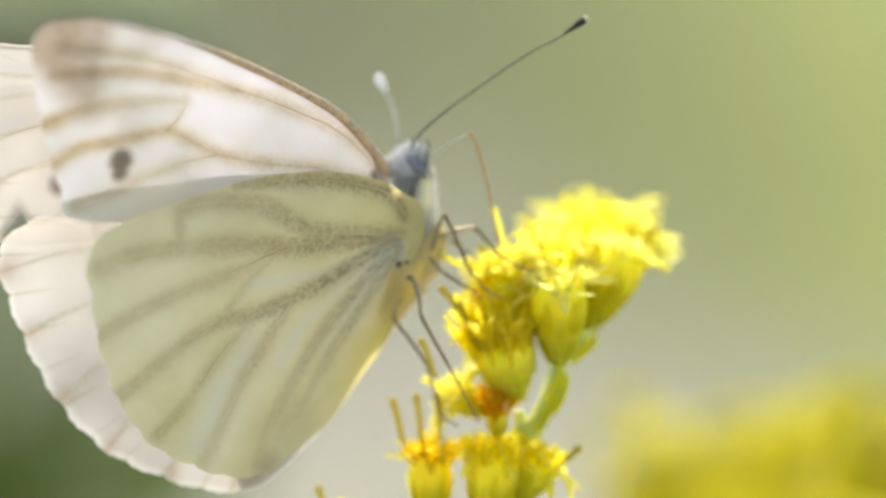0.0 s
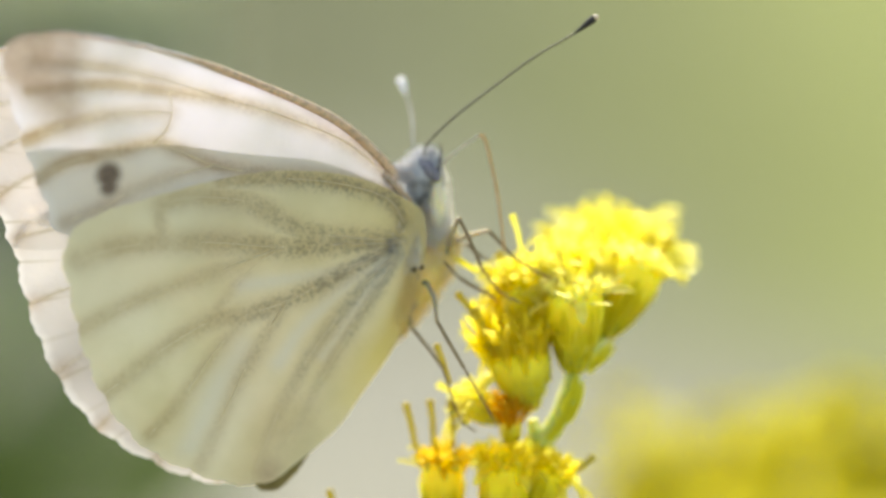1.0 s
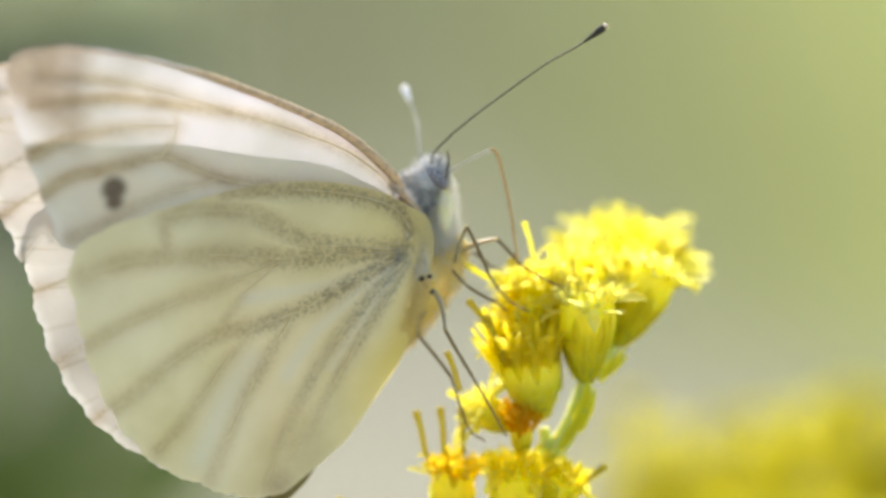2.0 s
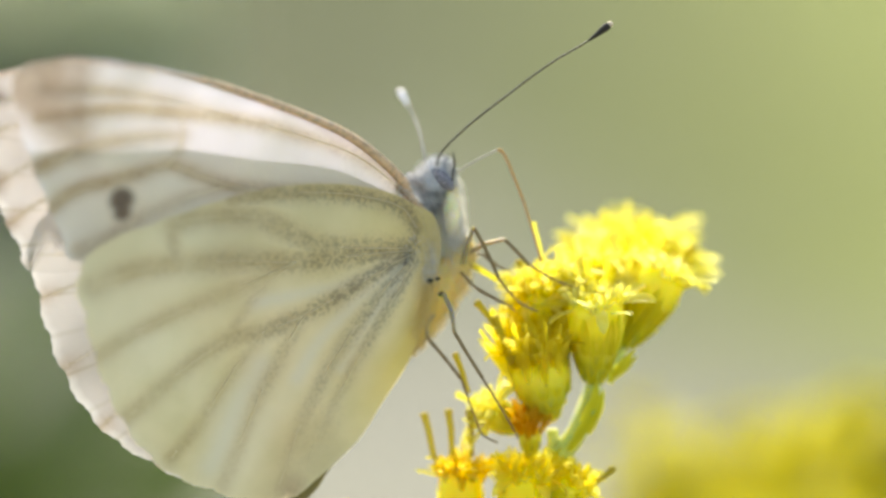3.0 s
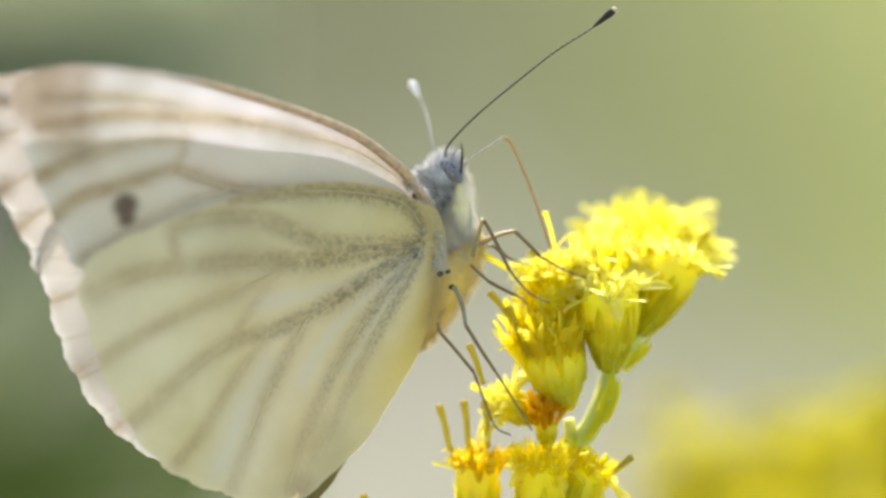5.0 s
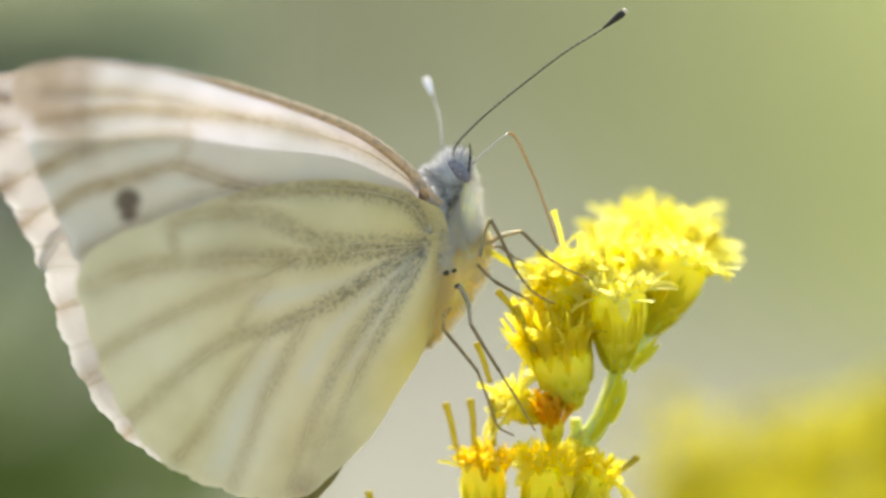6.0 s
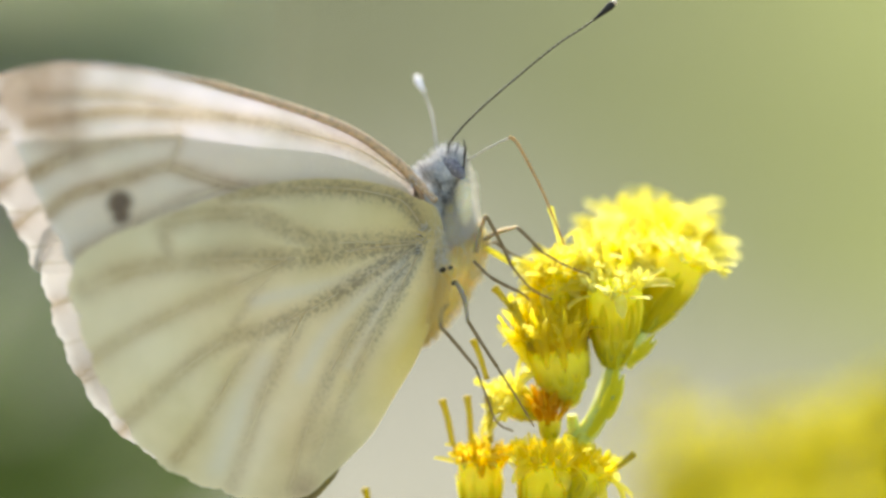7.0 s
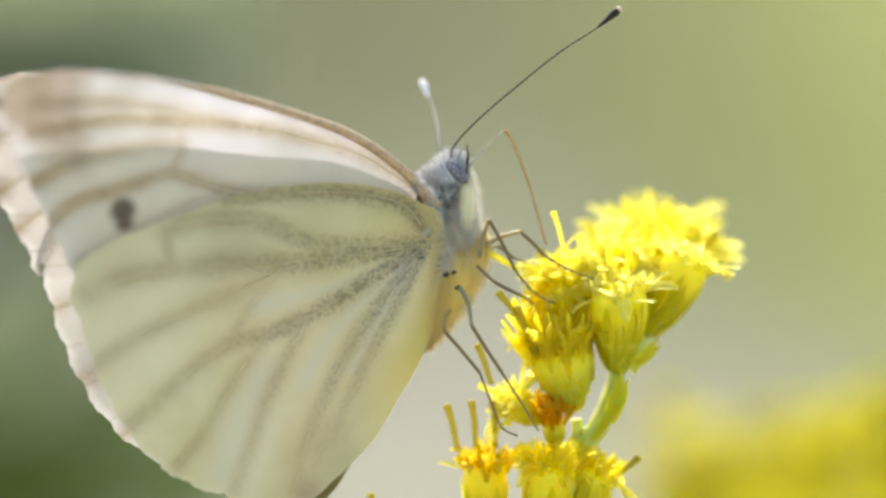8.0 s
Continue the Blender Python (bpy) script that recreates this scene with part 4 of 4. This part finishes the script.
def goldenrod():
    for h in HEADS:
        h = dict(h)
        u, v, d = h.pop("at")
        flower_head(plant, PLANT_FOOT, spot(u, v, d), Vector(h.pop("axis")), **h)
    for k, (u, v, lean) in enumerate(((802, 790, -14), (834, 785, -6), (868, 785, -4))):
        m = Matrix.Translation(spot(u, v, 3.2) - PLANT_FOOT) @ Matrix.Rotation(radians(lean), 4, "Y")
        part("style", STYLES[0], plant, "orange upright style", m @ Matrix.Scale(1.02, 4))
    for u, v, lean, d, s in ((992, 435, -16, 2.0, 0.85), (912, 470, -62, 1.6, 1.0), (925, 575, -38, 1.8, 1.0), (862, 672, -20, 1.6, 0.9), (1044, 470, -18, 2.4, 0.8), (940, 620, -22, 1.6, 1.1)):
        m = Matrix.Translation(spot(u, v, d) - PLANT_FOOT) @ Matrix.Rotation(radians(lean), 4, "Y")
        part("style", STYLES[0 if v > 500 else 1], plant, "", m @ Matrix.Scale(s, 4))
    o = PLANT_FOOT
    stalk(plant, o, [(1084, 655, 3.0), (1078, 690, 3.0), (1050, 750, 3.0), (1010, 800, 3.2), (985, 880, 3.6)], [0.42, 0.50, 0.62, 0.7])
    stalk(plant, o, [(1138, 590, 4.6), (1118, 612, 4.0), (1092, 650, 3.2)], [0.30, 0.34, 0.30])
    stalk(plant, o, [(1012, 735, 3.0), (1014, 770, 3.1), (1000, 820, 3.4)], [0.30, 0.34, 0.4])
    stalk(plant, o, [(1125, 530, 13.5), (1100, 600, 10.0), (1068, 700, 5.0), (1030, 790, 3.6)], [0.32, 0.36, 0.4])
    stalk(plant, o, [(852, 950, 3.6), (870, 1050, 3.8), (930, 1200, 4.5)], [0.34, 0.36, 0.4])
    stalk(plant, o, [(985, 870, 3.6), (965, 980, 4.0), (950, 1200, 5.0)], [0.7, 0.8, 0.9])
    c = spline([spot(950, 1190, 5.0) - o, Vector((0.003, -0.004, 0.70)), Vector((-0.001, -0.003, 0.45)), Vector((0.001, 0.0, 0.2)), Vector((0, 0, -0.05))], 10)
    part("stem", tube("stem", c, np.linspace(0.9, 2.6, len(c)) * MM, M_STEM, 12), plant)
    # lower side spray whose tip just reaches into view
    m = Matrix.Translation(spot(662, 945, 4.0) - o) @ Matrix.Rotation(radians(-12), 4, "Y")
    part("style", STYLES[0], plant, "", m)
    flower_head(plant, o, spot(690, 1060, 4.0), Vector((-0.2, -0.1, 1)), length=3.6, radius=1.3, rays=6, ray_len=0.6, discs=8, styles=0, seed=30, disc_kind=1)
    stalk(plant, o, [(690, 1062, 4.0), (740, 1160, 4.4), (900, 1300, 5.0)], [0.32, 0.36, 0.4])
    # small curled bracts on the stalk
    for u, v, ang, d in ((1084, 700, 8, 2.3), (1066, 722, 22, 2.2), (1090, 716, 14, 2.8), (1052, 752, 34, 2.3), (1074, 742, 28, 2.6), (1040, 772, 40, 2.4), (1112, 652, 30, 3.2), (1122, 640, 48, 3.2)):
        part("bract", BRACT, plant, "", Matrix.Translation(spot(u, v, d) - o) @ Matrix.Rotation(radians(ang), 4, "Y") @ Matrix.Scale(0.85, 4))
    for u, v, ang in ((1136, 618, 40), (1062, 738, 55), (1102, 640, -10)):
        part("bract", BRACT, plant, "", Matrix.Translation(spot(u, v, 2.6) - o) @ Matrix.Rotation(radians(ang), 4, "Y") @ Matrix.Scale(0.55, 4))
    # leaves along the stem
    leaf = strap_mesh("leaf", 0.055, 0.011, 0.7, M_STEM)
    for k in range(14):
        z = 0.70 - 0.045 * k
        part("leaf", leaf, plant, "narrow green leaf", Matrix.Translation((0.001, 0, z)) @ Matrix.Rotation(k * 2.4, 4, "Z") @ Matrix.Rotation(radians(-35), 4, "Y"))


goldenrod()


# ---- second goldenrod, behind ----
def simple_head():
    """A small head seen far out of focus: cup, florets and straps in one mesh."""
    verts, faces = tube_data([Vector((0, 0, z)) for z in (0, 0.8, 2.4, 3.2)], [0.25, 0.5, 0.7, 0.7], 10)
    for k in range(9):
        a = 2 * math.pi * k / 9
        r, s = Vector((math.cos(a), math.sin(a), 0)), Vector((-math.sin(a), math.cos(a), 0))
        b = len(verts)
        for f, w, h in ((0.7, 0.2, 3.1), (1.5, 0.38, 3.7), (2.4, 0.3, 3.7), (2.8, 0.08, 3.4)):
            verts += [r * f + s * w + Vector((0, 0, h)), r * f - s * w + Vector((0, 0, h))]
        for q in range(3):
            faces.append((b + 2 * q, b + 2 * q + 1, b + 2 * q + 3, b + 2 * q + 2))
    for k in range(9):
        f = math.sqrt(k / 9)
        c = Vector((math.cos(k * 2.4), math.sin(k * 2.4), 0)) * f
        tube_data([c + Vector((0, 0, 2.8)), c * 1.2 + Vector((0, 0, 4.4))], [0.18, 0.3], 6, verts, faces)
    return mesh_of("flower_head", [v * MM for v in verts], faces, M_FARPETAL)


def far_goldenrod(name_label, foot, top, sprays, seed):
    rng = random.Random(seed)
    ob = tagged(new("goldenrod"), name_label, "flower", "goldenrods")
    ob.location = foot
    c = spline([Vector((0, 0, -0.03)), Vector((0, 0, top.z * 0.5)), Vector((top.x - foot.x, top.y - foot.y, top.z - 0.02)) * 0.96, top - foot], 10)
    part("stem", tube("stem", c, np.linspace(2.6, 0.8, len(c)) * MM, M_STEM, 10), ob)
    me = simple_head()
    for cx, cy, cz, width, heads in sprays:
        tip = top - foot + Vector((cx, cy + rng.uniform(-0.006, 0.006), cz))
        joint = top - foot + Vector((cx * 0.2, 0, -0.04))
        part("branch", tube("branch", spline([tip, tip * 0.5 + joint * 0.5 + Vector((0, 0, 0.004)), joint], 5), [0.5 * MM] * 11, M_STEM, 6), ob)
        for k in range(heads):
            q = tip + Vector((rng.gauss(0, width), rng.gauss(0, 0.008), 0.0014 + rng.gauss(0, 0.0012) - 0.0105 * rng.random() ** 0.9))
            part("flower_head", me, ob, "", frame_to(Vector((rng.gauss(0, 0.35), rng.gauss(0, 0.35), 1)), q) @ Matrix.Scale(rng.uniform(0.75, 1.15), 4))
    return ob


# sprays of the plume: right, back, up (metres from the top), half width, heads
SPRAYS = [(-0.0246, 0, -0.0034, 0.0017, 36), (-0.0190, 0, -0.0036, 0.0020, 26), (-0.0145, 0, -0.0012, 0.0022, 36), (-0.0085, 0, -0.0018, 0.0024, 30), (-0.0030, 0, -0.0012, 0.0026, 32),
          (0.0040, 0, -0.0026, 0.0028, 28), (0.0110, 0, -0.0038, 0.0028, 26), (0.0180, 0, -0.0046, 0.0030, 22),
          (-0.0210, -0.026, -0.0075, 0.0024, 26), (-0.0150, -0.028, -0.0068, 0.0026, 28), (-0.0090, -0.026, -0.0072, 0.0026, 26), (-0.0030, -0.028, -0.0070, 0.0028, 26), (0.0030, -0.026, -0.0078, 0.0028, 22)]
far_goldenrod("blurred yellow goldenrod plume standing behind", Vector((0.05, 0.12, 0)), Vector((0.0452, 0.112, 0.7838)), SPRAYS, 21)


# ---- leafy plant, low behind the wings ----
def leafy_plant():
    rng = random.Random(8)
    ob = tagged(new("leafy_bush"), "dark green leafy bush in shade behind the flowers", "bush")
    ob.location = (-0.20, 0.72, 0)
    leaf = strap_mesh("leaf", 0.066, 0.044, 0.6, M_DARKLEAF)
    for s in range(58):
        x, y = rng.uniform(-0.16, 0.098), rng.uniform(-0.08, 0.20)
        h = 0.765 - max(0, x - 0.05) * 0.9 + rng.uniform(-0.04, 0.01)
        c = spline([Vector((x * 0.6, y * 0.6, -0.02)), Vector((x * 0.8, y, h * 0.5)), Vector((x, y, h))], 6)
        part("stem", tube("stem", c, np.linspace(3.5, 1.2, len(c)) * MM, M_STEM, 6), ob)
        for k in range(12):
            z = h - 0.024 * k
            part("leaf", leaf, ob, "", Matrix.Translation((x + rng.uniform(-0.01, 0.01), y, z)) @ Matrix.Rotation(k * 2.4 + rng.random(), 4, "Z") @ Matrix.Rotation(radians(rng.uniform(-40, 10)), 4, "Y") @ Matrix.Scale(rng.uniform(0.7, 1.2), 4))
    return ob


leafy_plant()


# ---- ground, meadow and far trees ----
def ground():
    n, size = 120, 700.0
    verts, faces = [], []
    for i in range(n + 1):
        for j in range(n + 1):
            x, y = (i / n - 0.5), (j / n - 0.5)
            x, y = math.copysign(abs(2 * x) ** 2.2, x) * size, math.copysign(abs(2 * y) ** 2.2, y) * size
            r = math.hypot(x, y)
            rise = max(0.0, y - 14) * 0.3 if y < 90 else 22.8 + 0.02 * (y - 90)
            verts.append((x, y, rise + 0.12 * noise.noise(Vector((x * 0.12, y * 0.12, 0))) * min(1, max(0, r - 2) / 6)))
    for i in range(n):
        for j in range(n):
            a = i * (n + 1) + j
            faces.append((a, a + n + 1, a + n + 2, a + 1))
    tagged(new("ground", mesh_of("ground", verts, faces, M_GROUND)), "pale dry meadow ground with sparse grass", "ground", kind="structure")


ground()


def grass():
    rng = random.Random(12)
    verts, faces = [], []
    while len(faces) < 72000:
        x, y = rng.gauss(0, 3.2), rng.gauss(1.5, 3.2)
        # tufts, with bare ground between them and under the flowers
        if math.hypot(x, y) > 6.4 or math.hypot(x, y - 0.1) < 0.45 or noise.noise(Vector((x * 1.3, y * 1.3, 5))) < rng.uniform(-0.5, 0.3):
            continue
        h = rng.uniform(0.10, 0.34)
        a = rng.uniform(0, 6.28)
        w = Vector((math.cos(a), math.sin(a), 0)) * rng.uniform(0.002, 0.005) * (1 + y * 0.15)
        l = Vector((rng.uniform(-0.4, 0.4), rng.uniform(-0.4, 0.4), 0)) * h
        p = Vector((x, y, -0.02))
        b = len(verts)
        verts += [p - w, p + w, p + l * 0.4 + Vector((0, 0, h * 0.6)) + w * 0.7, p + l * 0.4 + Vector((0, 0, h * 0.6)) - w * 0.7, p + l + Vector((0, 0, h))]
        faces += [(b, b + 1, b + 2, b + 3), (b + 3, b + 2, b + 4)]
    tagged(new("meadow_grass", mesh_of("meadow_grass", verts, faces, M_GRASS)), "dry pale meadow grass far out of focus", "grass", kind="stuff")


grass()


def woods(name, label, material, x0, x1, y0, y1, height, count, seed, size):
    rng = random.Random(seed)
    verts, faces = [], []
    for _ in range(count):
        x, y = rng.uniform(x0, x1), rng.uniform(y0, y1)
        top = height * (0.8 + 0.35 * noise.noise(Vector((x * 0.12, seed, 0))))
        z = top * rng.random() ** 0.8
        z += max(0.0, y - 14) * 0.3
        c = Vector((x, y + 1.2 * noise.noise(Vector((x * 0.5, z * 0.5, 3))), z))
        n = Vector((rng.gauss(0, 1), rng.gauss(0, 1) - 0.5, rng.gauss(0, 1) + 0.6)).normalized()
        u = n.orthogonal().normalized() * size * rng.uniform(0.6, 1.4)
        v = n.cross(u) * 0.6
        b = len(verts)
        verts += [c - u, c - u * 0.3 + v, c + u, c - u * 0.3 - v]
        faces.append((b, b + 3, b + 2, b + 1))
    tagged(new(name, mesh_of(name, verts, faces, material, False)), label, "trees", kind="stuff")


woods("green_shrubs", "green shrubs on the slope, out of focus", M_WOODS, -3.6, -1.15, 18, 19.5, 1.5, 3000, 5, 0.10)


# ---- what moves ----
# whole insect: seconds, turn, right, down on the sheet
FLY_ROWS = [(0.0, 3.41, -73, -7.8), (0.5, 3.03, -110.5, -17.2), (1.0, 2.42, -47, 1), (1.5, 3.83, -2.2, 17.5), (1.7, 3.2, -12, 17),
            (2.8, 1.0, -50, 15), (3.0, 0.95, -21, 20), (3.5, 0.97, 24.8, 30.8), (4.0, -0.33, 14.2, 25.2), (4.5, -0.53, -8.8, 10.8),
            (6.0, 0.87, 7.5, 5.8), (6.5, -0.17, -4.8, -0.8), (7.0, 0, 0, 0), (7.5, 0.28, 7, 6.8), (8.0, -0.32, 5.8, 8.5)]
PLANT_ROWS = [(0.0, -1.08, -94, -1.6), (0.5, -2.23, -133, -11), (1.0, 0.23, -64, 12.5), (1.5, 1.57, -19.8, 30.2), (1.7, 1.2, -27, 29),
              (2.8, -0.1, -58, 19), (3.0, 0.48, -31, 27.3), (3.5, 1.29, 18.5, 38.2), (4.0, 0.47, 11, 28.2), (4.5, -0.85, -12.8, 11),
              (6.0, 0.05, 6, 6), (6.5, -0.15, -4.8, -1.2), (7.0, 0, 0, 0), (7.5, 0.06, 8.8, 6.2), (8.0, -0.37, 6.8, 7.2)]
# how far plant and insect sway away from the lens: seconds, mm
SWAY = [(0.0, 4.4), (0.5, 4.1), (1.0, 3.5), (1.5, 2.8), (1.7, 2.6), (2.8, 1.4), (3.0, 1.2), (3.5, 0.8), (4.0, 0.4), (4.5, 0.1), (6.0, 0.0), (8.0, 0.0)]
# near wings: seconds, opening, then lift and shift of the hind- and the forewing
WING_ROWS = [(0.0, 43.2, (2.0, 43, -3), (4.8, 1, -16.6)), (0.5, 36.1, (2.1, 24, 0), (2.8, 0, -12.4)), (1.0, 34.2, (2.7, 18, 0), (2.2, 2, -10.9)),
             (1.5, 33.9, (2.0, 17, 1), (2.2, 2, -4.6)), (3.0, 35.9, (1.4, 16, -7), (1.7, 2, -8)), (3.5, 35.6, (0.5, 7.5, -8.4), (2.2, 2, 2)),
             (4.5, 36.2, (1.1, 8, -4), (1.3, 1, -3)), (6.0, 33.5, (0.3, 2, -1), (0.4, 0, 0)), (7.0, 32.0, (0, 0, 0), (0, 0, 0)), (8.0, 32.0, (0.1, -2, -2), (-0.1, 0, 0))]
# far wings: seconds, then opening and lift of the hind- and the forewing
FAR_WING_ROWS = [(0.0, (9.7, -3.0), (13.4, -4.0)), (0.5, (10.6, 0.9), (14.1, -3.3)), (1.0, (11.3, 4.3), (14.9, -2.7)), (1.5, (13.3, 7.0), (17.1, -3.0)),
                 (3.0, (16.5, 9.4), (20.3, -2.3)), (3.5, (17.5, 10.1), (20.8, -2.4)), (4.0, (17.8, 11.0), (21.7, -2.0)), (4.5, (18.5, 10.3), (23.2, -2.0)),
                 (6.0, (15.6, 6.2), (20.0, -3.6)), (7.0, (14.4, 7.1), (18.8, -3.4)), (8.0, (13.8, 7.7), (17.3, -3.1))]
# antennae: seconds, turn of the near one, turn of the far one
ANT_ROWS = [(0.0, 1.6, -5), (0.5, 2.1, -3), (1.0, 0.9, 3), (1.5, 1.3, 3), (3.0, 2.0, -5), (3.5, 1.5, 0), (4.5, 1.2, -3), (6.0, 1.0, 2), (7.0, 0, 0), (8.0, 1.0, 2)]
# proboscis in the picture's sheet: seconds, root, elbow, tip
TONGUE_ROWS = [(0.0, (762, 275), (828, 232), (885, 435)), (0.3, (737, 264), (778, 198), (842, 410)), (0.5, (725, 260), (772, 200), (840, 425)), (1.0, (780, 283), (852, 235), (890, 420)),
               (1.5, (832, 300), (905, 266), (938, 475)), (3.0, (810, 300), (885, 262), (958, 462)), (3.5, (852, 315), (922, 272), (998, 470)),
               (4.0, (842, 305), (912, 264), (992, 472)), (4.5, (815, 290), (890, 248), (966, 445)), (6.0, (838, 285), (905, 232), (985, 430)),
               (6.5, (822, 280), (895, 229), (945, 430)), (7.0, (827, 282), (908, 240), (980, 400)), (7.5, (832, 287), (908, 235), (975, 415)), (8.0, (830, 286), (897, 226), (962, 425))]


def pan_at(t):
    ts = [r[0] for r in PAN]
    return np.interp(t, ts, [r[1] for r in PAN]), np.interp(t, ts, [r[2] for r in PAN])


def swing(pivot, foot, t, turn, u, v):
    """The pose of a thing whose foot is at foot, turned about pivot and shifted on the sheet."""
    pu, pv = pan_at(t)
    away = float(np.interp(t, [r[0] for r in SWAY], [r[1] for r in SWAY])) * MM
    shift = Vector(((u - pu) * UNIT, away, -(v - pv) * UNIT))
    return Matrix.Translation(pivot + shift) @ Matrix.Rotation(radians(turn), 4, "Y") @ Matrix.Translation(foot - pivot)


def fly_row(t):
    ts = [r[0] for r in FLY_ROWS]
    return [np.interp(t, ts, [r[k] for r in FLY_ROWS]) for k in (1, 2, 3)]


def in_fly(t, uv, d):
    """A place on the picture's sheet at t, in the insect's own space."""
    turn, u, v = fly_row(t)
    p = spot(uv[0] - u, uv[1] - v, d) - FLY_PIVOT
    return Matrix.Rotation(radians(-turn), 4, "Y") @ p


def stick(a, b):
    """A pose at a whose x points to b."""
    d = (b - a).normalized()
    n = Vector((0, 1, 0))
    d = (d - n * d.dot(n)).normalized()
    up = d.cross(n)
    m = Matrix((d, n, up)).transposed().to_4x4()
    return Matrix.Translation(a) @ m


def motions():
    walk(plant, [(t, swing(PLANT_PIVOT, PLANT_FOOT, t, r, u, v)) for t, r, u, v in PLANT_ROWS])
    walk(fly, [(t, swing(FLY_PIVOT, FLY_PIVOT, t, r, u, v)) for t, r, u, v in FLY_ROWS])
    walk(near_hind, [(t, wing_pose(HIND_HINGE, o, h[0], h[1], h[2], -0.35)) for t, o, h, f in WING_ROWS])
    walk(near_fore, [(t, wing_pose(FORE_HINGE, o - 1.0, f[0], f[1], f[2], 0.1)) for t, o, h, f in WING_ROWS])
    walk(far_hind, [(t, wing_pose(HIND_HINGE, h[0], h[1], -30, 12.2, 1.1)) for t, h, f in FAR_WING_ROWS])
    walk(far_fore, [(t, wing_pose(FORE_HINGE, f[0], f[1], -17.6, -14.5, 0.9)) for t, h, f in FAR_WING_ROWS])
    walk(near_ant, [(t, Matrix.Translation(ANT_ROOT) @ Matrix.Rotation(radians(a), 4, "Y")) for t, a, b in ANT_ROWS])
    walk(far_ant, [(t, Matrix.Translation(ANT2_ROOT) @ Matrix.Rotation(radians(b), 4, "Y")) for t, a, b in ANT_ROWS])
    up, low = [], []
    for t, a, b, c in TONGUE_ROWS:
        r, tip = TONGUE_ROOT, in_fly(t, c, 2.0)
        e = in_fly(t, b, 0.7)
        e = r + (e - r).normalized() * 2.5 * MM
        up.append((t, stick(r, e)))
        low.append((t, stick(e, tip)))
    walk(upper_tongue, up)
    walk(lower_tongue, low)


motions()
